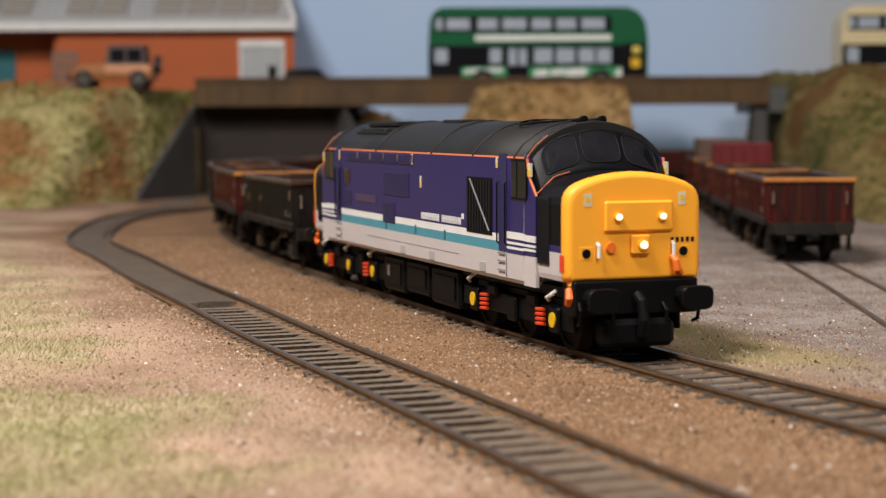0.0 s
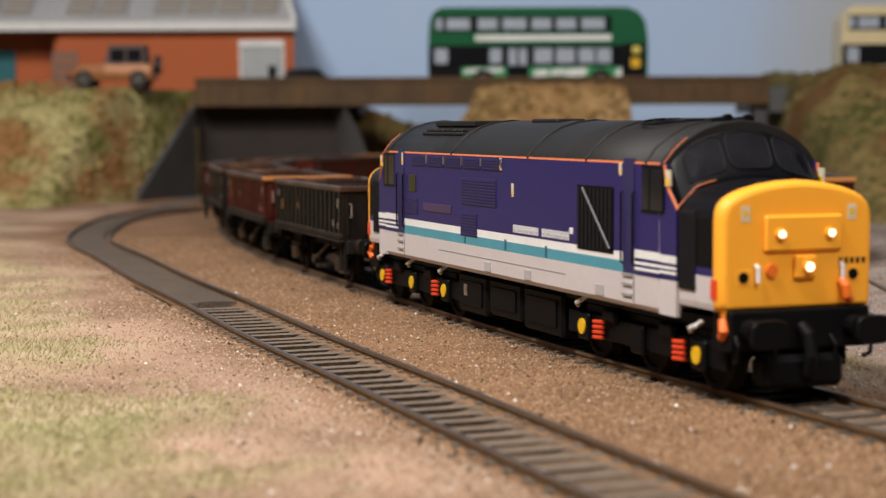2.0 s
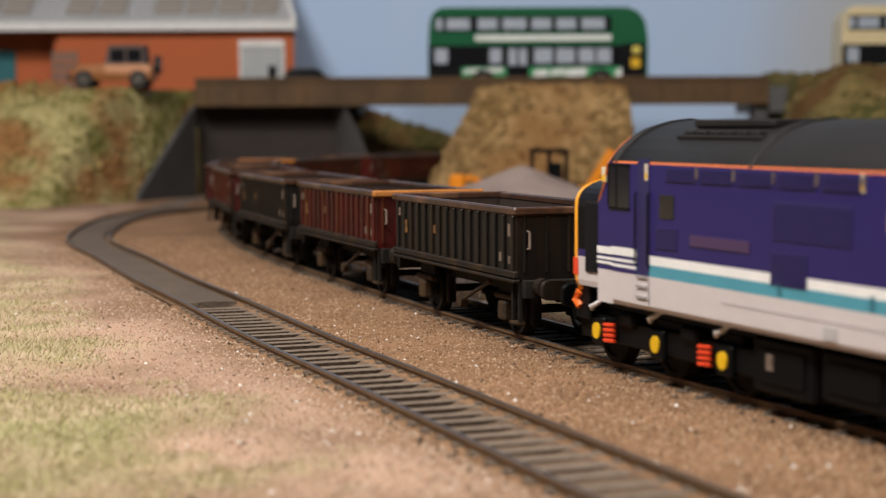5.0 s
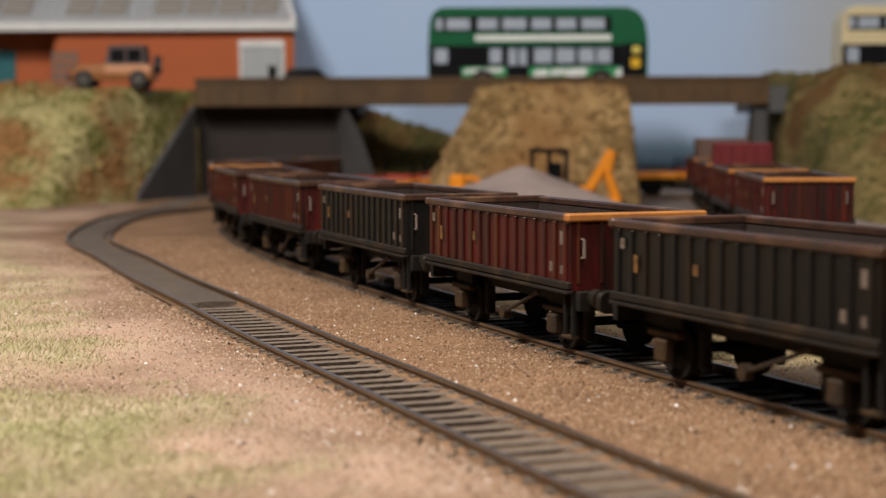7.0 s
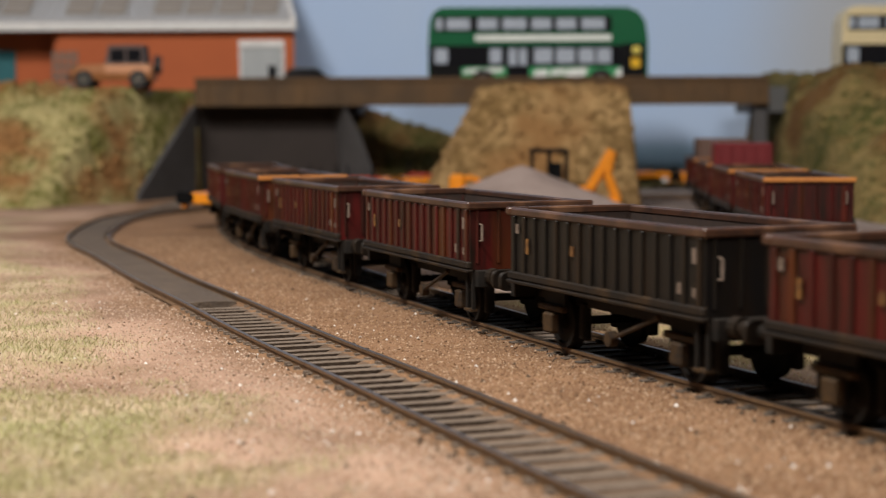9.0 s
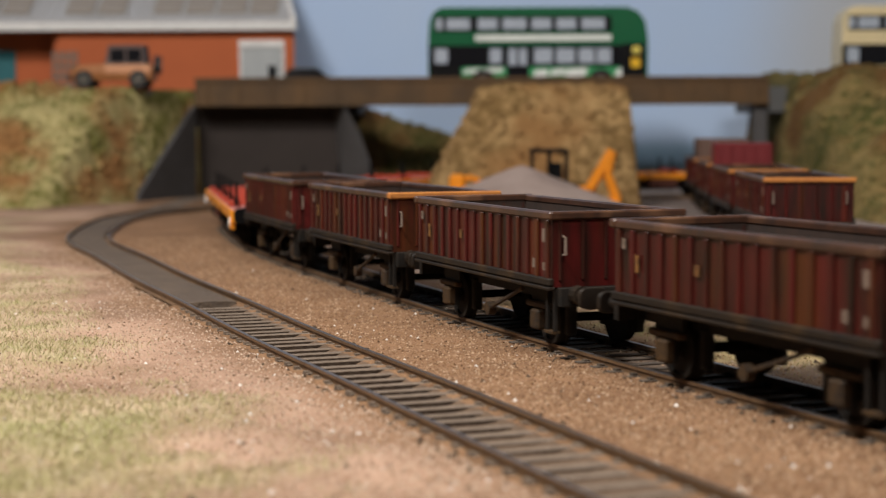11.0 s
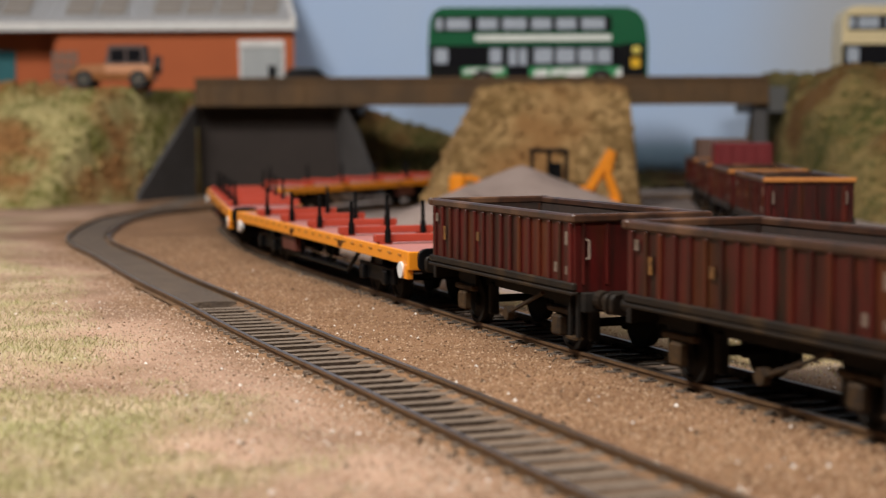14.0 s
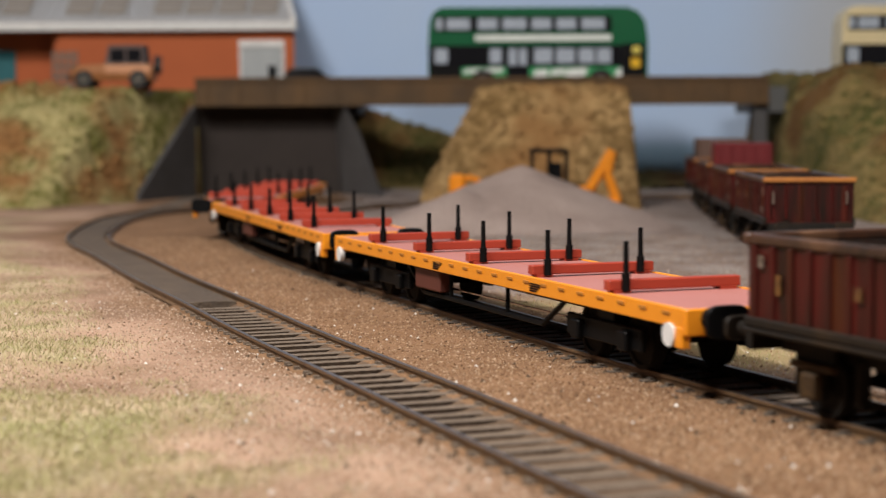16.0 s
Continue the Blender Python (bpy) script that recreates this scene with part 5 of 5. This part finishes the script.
    for u in (-30, 30):
        wheels.append((wheelset(ob, u, 6.2), 6.2))
        for s2 in (-1, 1):
            y = s2 * 12.0
            bm = bmesh.new()
            box(bm, u - 5.5, u + 5.5, y - 0.5, y + 0.5, 8.8, 14.3)
            box(bm, u - 2.4, u + 2.4, y - 0.6, y + 0.6, 3.6, 9.0)
            g = part("axle_guard", bm, CHASSIS, ob)
            part("axlebox", boxed(u - 2.3, u + 2.3, min(y, y + s2 * 2.6), max(y, y + s2 * 2.6), 3.8, 8.6, bevel=0.5), RUSTBOX, g, "rusty axlebox")
            part("spring", boxed(u - 6.5, u + 6.5, min(y, y + s2 * 1.8), max(y, y + s2 * 1.8), 8.9, 10.4, bevel=0.4), RUSTBOX, g)
            for d in (-9, 9):
                part("brake_shoe", boxed(u + d - 1.2, u + d + 1.2, s2 * 8.8 - 1.2, s2 * 8.8 + 1.2, 3.0, 11.5, bevel=0.4), CHASSIS, ob)
    for s2 in (-1, 1):
        bm = chain(bmesh.new(), [(2, s2 * 14.5, 6.0), (12, s2 * 15.0, 9.0), (25, s2 * 15.3, 13.2)], 0.55, 6)
        part("brake_lever", bm, RUSTBOX, ob, "long rusty brake lever")
        bm = bmesh.new()
        rod(bm, (2, s2 * 13.2, 6), (2, s2 * 15.2, 6), 1.7, 12)
        part("brake_pivot", bm, RUSTBOX, ob)
        part("step", boxed(40.5, 45.5, s2 * 15.6 - 1, s2 * 15.6 + 1, 4.4, 5.0), RUSTBOX, ob)
        part("step_hanger", boxed(40.5, 41.5, s2 * 15.6 - 0.4, s2 * 15.6 + 0.4, 4.8, 14.5), CHASSIS, ob)
        part("step_hanger", boxed(44.5, 45.5, s2 * 15.6 - 0.4, s2 * 15.6 + 0.4, 4.8, 14.5), CHASSIS, ob)
    part("hopper_bottom", boxed(-17, 17, -8, 8, 10.6, 15.2, bevel=1.5), CHASSIS, ob)
    for x in (-1, 1):
        part("coupling", boxed(min(x * 48, x * 57.5), max(x * 48, x * 57.5), -1.2, 1.2, 9.2, 11, bevel=0.3), LBLACK, ob)
    return ob, wheels


FL = 117.5


def flat_wagon():
    ob = thing("bogie_bolster_wagon", "orange-sided flat wagon with mauve deck and red bolsters", "wagon", group="flat wagons behind the box wagons")
    wheels = []
    part("deck", boxed(-FL + 0.6, FL - 0.6, -16.0, 16.0, 14.9, 16.3, bevel=0.1), DECK, ob, "mauve deck")
    for s2 in (-1, 1):
        a, b = sorted((s2 * 16.0, s2 * 17.0))
        sb = part("solebar", boxed(-FL, FL, a, b, 12.6, 16.6, bevel=0.2), FORANGE, ob, "bright orange solebar")
        y = s2 * 17.05
        for k in range(23):
            u = -FL + 6 + k * 10.1
            part("rope_ring", boxed(u - 1.6, u + 1.6, y - 0.25, y + 0.25, 14.9, 15.6, bevel=0.1), FORANGEDARK, sb)
        for u in (-25, 42):
            for k in range(4):
                part("lettering_bar", boxed(u, u + 7 - k, y - 0.12, y + 0.12, 14.9 - k * 0.55, 15.2 - k * 0.55), LBLACK, sb)
    for x in (-FL, FL):
        s3 = 1 if x > 0 else -1
        a, b = sorted((x, x + s3 * 1.2))
        part("headstock", boxed(a, b, -17, 17, 11.2, 16.6, bevel=0.3), FORANGE, ob, "orange headstock")
        for y in (-16.2, 16.2):
            part("lamp_bracket", boxed(min(x, x - s3 * 3), max(x, x - s3 * 3), y - 1.0, y + 1.0, 8.6, 12.8, bevel=0.2), FORANGE, ob)
            bm = bmesh.new()
            q = 1 if y > 0 else -1
            rod(bm, (x - s3 * 5.2, y, 11.0), (x - s3 * 5.2, y + q * 1.4, 11.0), 2.4, 18)
            part("hand_wheel", bm, WHITE, ob, "white brake hand wheel")
    buffers(ob, FL + 1.2, 1, LBLACK, z=14.6, reach=6.5, head=4.2)
    buffers(ob, -FL - 1.2, -1, LBLACK, z=14.6, reach=6.5, head=4.2)
    for k in range(5):
        u = -84.0 + k * 41.4
        bl = part("bolster", boxed(u - 1.4, u + 1.4, -16.2, 16.2, 16.9, 19.2, bevel=0.25), BOLSTER, ob, "red bolster bar")
        for y in (-13, 13):
            part("bolster_foot", boxed(u - 1.8, u + 1.8, y - 2, y + 2, 16.2, 17.0), BOLSTER, bl)
        for y in (-12.4, 12.2) if k < 4 else (-12.4,):
            bm = bmesh.new()
            rod(bm, (u + 1.9, y, 16.8), (u + 1.9, y, 27.6), 0.75, 8, 0.6)
            rod(bm, (u + 1.9, y, 16.8), (u + 1.9, y, 20.6), 1.0, 8)
            part("stanchion", bm, LBLACK, bl, "black stanchion post")
    for b in (-74, 74):
        bg = part("bogie_frame", box(box(boxed(b - 19, b + 19, -13.4, -12.2, 4.6, 9.5, bevel=0.3), b - 19, b + 19, 12.2, 13.4, 4.6, 9.5, 0.3), b - 4, b + 4, -12.5, 12.5, 7, 12.4), LBLACK, ob, "black bogie")
        for d in (-12, 12):
            wheels.append((wheelset(ob, b + d, 6.2), 6.2))
            for y in (-14, 14):
                part("axlebox", boxed(b + d - 2.2, b + d + 2.2, y - 0.9, y + 0.9, 4.2, 8.6, bevel=0.4), LBLACK, bg)
    part("centre_sill", boxed(-FL + 2, FL - 2, -6, 6, 9.8, 14.9), LBLACK, ob)
    for y in (-13.5, 13.5):
        bm = chain(bmesh.new(), [(-56, y, 12.6), (-42, y, 5.2), (42, y, 5.2), (56, y, 12.6)], 0.7, 6)
        for u in (-20, 20):
            rod(bm, (u, y, 5.2), (u, y, 12.6), 0.6, 6)
        part("truss_rod", bm, LBLACK, ob)
        part("brake_rod", chain(bmesh.new(), [(-50, y * 0.8, 7.2), (50, y * 0.8, 7.6)], 0.3, 5), CHROME, ob)
        part("battery_box", boxed(-44, -24, y - 2, y + 2, 6.5, 12.4, bevel=0.4), mat("box_red", (0.11, 0.03, 0.02), 0.6), ob, "dark red equipment box")
    return ob, wheels


loco, loco_wheels = locomotive()
GROUP = "weathered box wagons in the train"
NAMES = {"m": ("weathered maroon open box wagon with ribbed sides", WMAROON), "k": ("grimy black open box wagon with ribbed sides", WBLACK)}
wagon_a, wheels_a = box_wagon(NAMES["k"][0], WBLACK, WRIM, GROUP)
wagon_b, wheels_b = box_wagon("weathered maroon open box wagon with an orange rusted end rim", WMAROON, WRIMBRIGHT, GROUP)
wagon_c, wheels_c = box_wagon(NAMES["m"][0], WMAROON, WRIM, GROUP)
flat, flat_wheels = flat_wagon()


def wheels_of(ob, radius):
    return [(c, radius) for c in ob.children if c.name.split(".")[0] == "wheelset"]


I4 = Matrix.Identity(4)
wagons = [wagon_a, wagon_b, copy_thing(wagon_a, I4), wagon_c, copy_thing(wagon_c, I4), copy_thing(wagon_b, I4), copy_thing(wagon_c, I4)]
flats = [flat, copy_thing(flat, I4), copy_thing(flat, I4)]


def chord(line, s, half):
    """The pose of a vehicle whose middle is s along the line, headed towards the line's start."""
    a, b = line.at(s - half), line.at(s + half)
    d = a - b
    c = (a + b) / 2
    return at(c[0], c[1], 0, 0, 0, math.degrees(math.atan2(d[1], d[0])))


# wagons standing on the siding
for s in (469, 582, 695, 808):
    o = copy_thing(wagon_b, Matrix.Translation((0, 0, -0.0012)) @ chord(SIDING_LINE, s, 30))
    tagged(o, "parked maroon box wagon with rusty end rim on the siding", group="wagons parked on the siding")


def crate(label, s, length, top, material):
    bm = boxed(-length / 2, length / 2, -14.6, 14.6, 16.5, top, bevel=0.6)
    o = part("container", bm, material)
    o.matrix_basis = chord(SIDING_LINE, s, 20)
    tagged(o, label, "container")
    for u in (-length / 2 - 0.2, length / 2 + 0.2):
        for k in range(5):
            part("rib", boxed(u - 0.5, u + 0.5, -13 + k * 6, -11.6 + k * 6, 18, top - 1, bevel=0.2), material, o)
    return o


crate("bright maroon container standing in a parked wagon", 656, 30, 42, mat("fresh_maroon", (0.12, 0.008, 0.01), 0.5))
crate("dull brown container standing in a parked wagon", 790, 44, 43, mat("faded_brown", (0.1, 0.055, 0.04), 0.6))

# distance of the locomotive's middle along the line, by seconds
RUN = [(0, 499), (0.5, 484.5), (1, 469), (1.5, 452.3), (2, 434.2), (2.5, 414.3), (3, 392.3), (3.5, 368.8), (4, 343.8), (4.5, 316), (5, 286), (5.5, 253.5), (6, 218.5), (6.5, 183), (7, 145.5), (7.5, 106), (8, 63.5), (8.5, 20), (9, -24), (9.5, -67), (10, -110), (10.5, -153), (11, -195.5), (11.5, -238), (12, -279.5), (12.5, -320), (13, -359), (13.5, -398), (14, -438), (14.5, -479), (15, -519), (15.5, -558.5), (16, -598)]
CHAIN = [178.5, 289.5, 401.5, 519, 640, 756, 870.5]


def run(t):
    """Smooth interpolation of RUN."""
    i = max(1, min(len(RUN) - 3, next((k for k in range(len(RUN)) if RUN[k][0] > t), len(RUN)) - 1))
    i = max(0, min(len(RUN) - 2, i if RUN[i][0] <= t else i - 1))
    (t0, a), (t1, b) = RUN[i], RUN[i + 1]
    m0 = (b - RUN[i - 1][1]) / (t1 - RUN[i - 1][0]) if i > 0 else (b - a) / (t1 - t0)
    m1 = (RUN[i + 2][1] - a) / (RUN[i + 2][0] - t0) if i + 2 < len(RUN) else (b - a) / (t1 - t0)
    h, u = t1 - t0, (t - t0) / (t1 - t0)
    return a * (2 * u ** 3 - 3 * u ** 2 + 1) + b * (3 * u ** 2 - 2 * u ** 3) + h * m0 * (u ** 3 - 2 * u ** 2 + u) + h * m1 * (u ** 3 - u ** 2)


def motions():
    loco.scale.x = 0.965
    steps = [k * 0.25 for k in range(65)]
    fine = [k / 15 for k in range(241)]
    train = [(loco, 0.0, 74.5, 7.3)]
    train += [(w, CHAIN[k], 30.0, 6.2) for k, w in enumerate(wagons)]
    train += [(f, 1053 + 247 * k, 74.0, 6.2) for k, f in enumerate(flats)]
    for ob, off, half, r in train:
        walk(ob, [(t, chord(TRAIN_LINE, run(t) + off, half)) for t in steps])
        for w, radius in wheels_of(ob, r):
            x, z = w.location.x / MM, w.location.z / MM
            walk(w, [(t, at(x, 0, z, 0, -math.degrees((run(t) - run(0)) / radius), 0)) for t in fine])


motions()
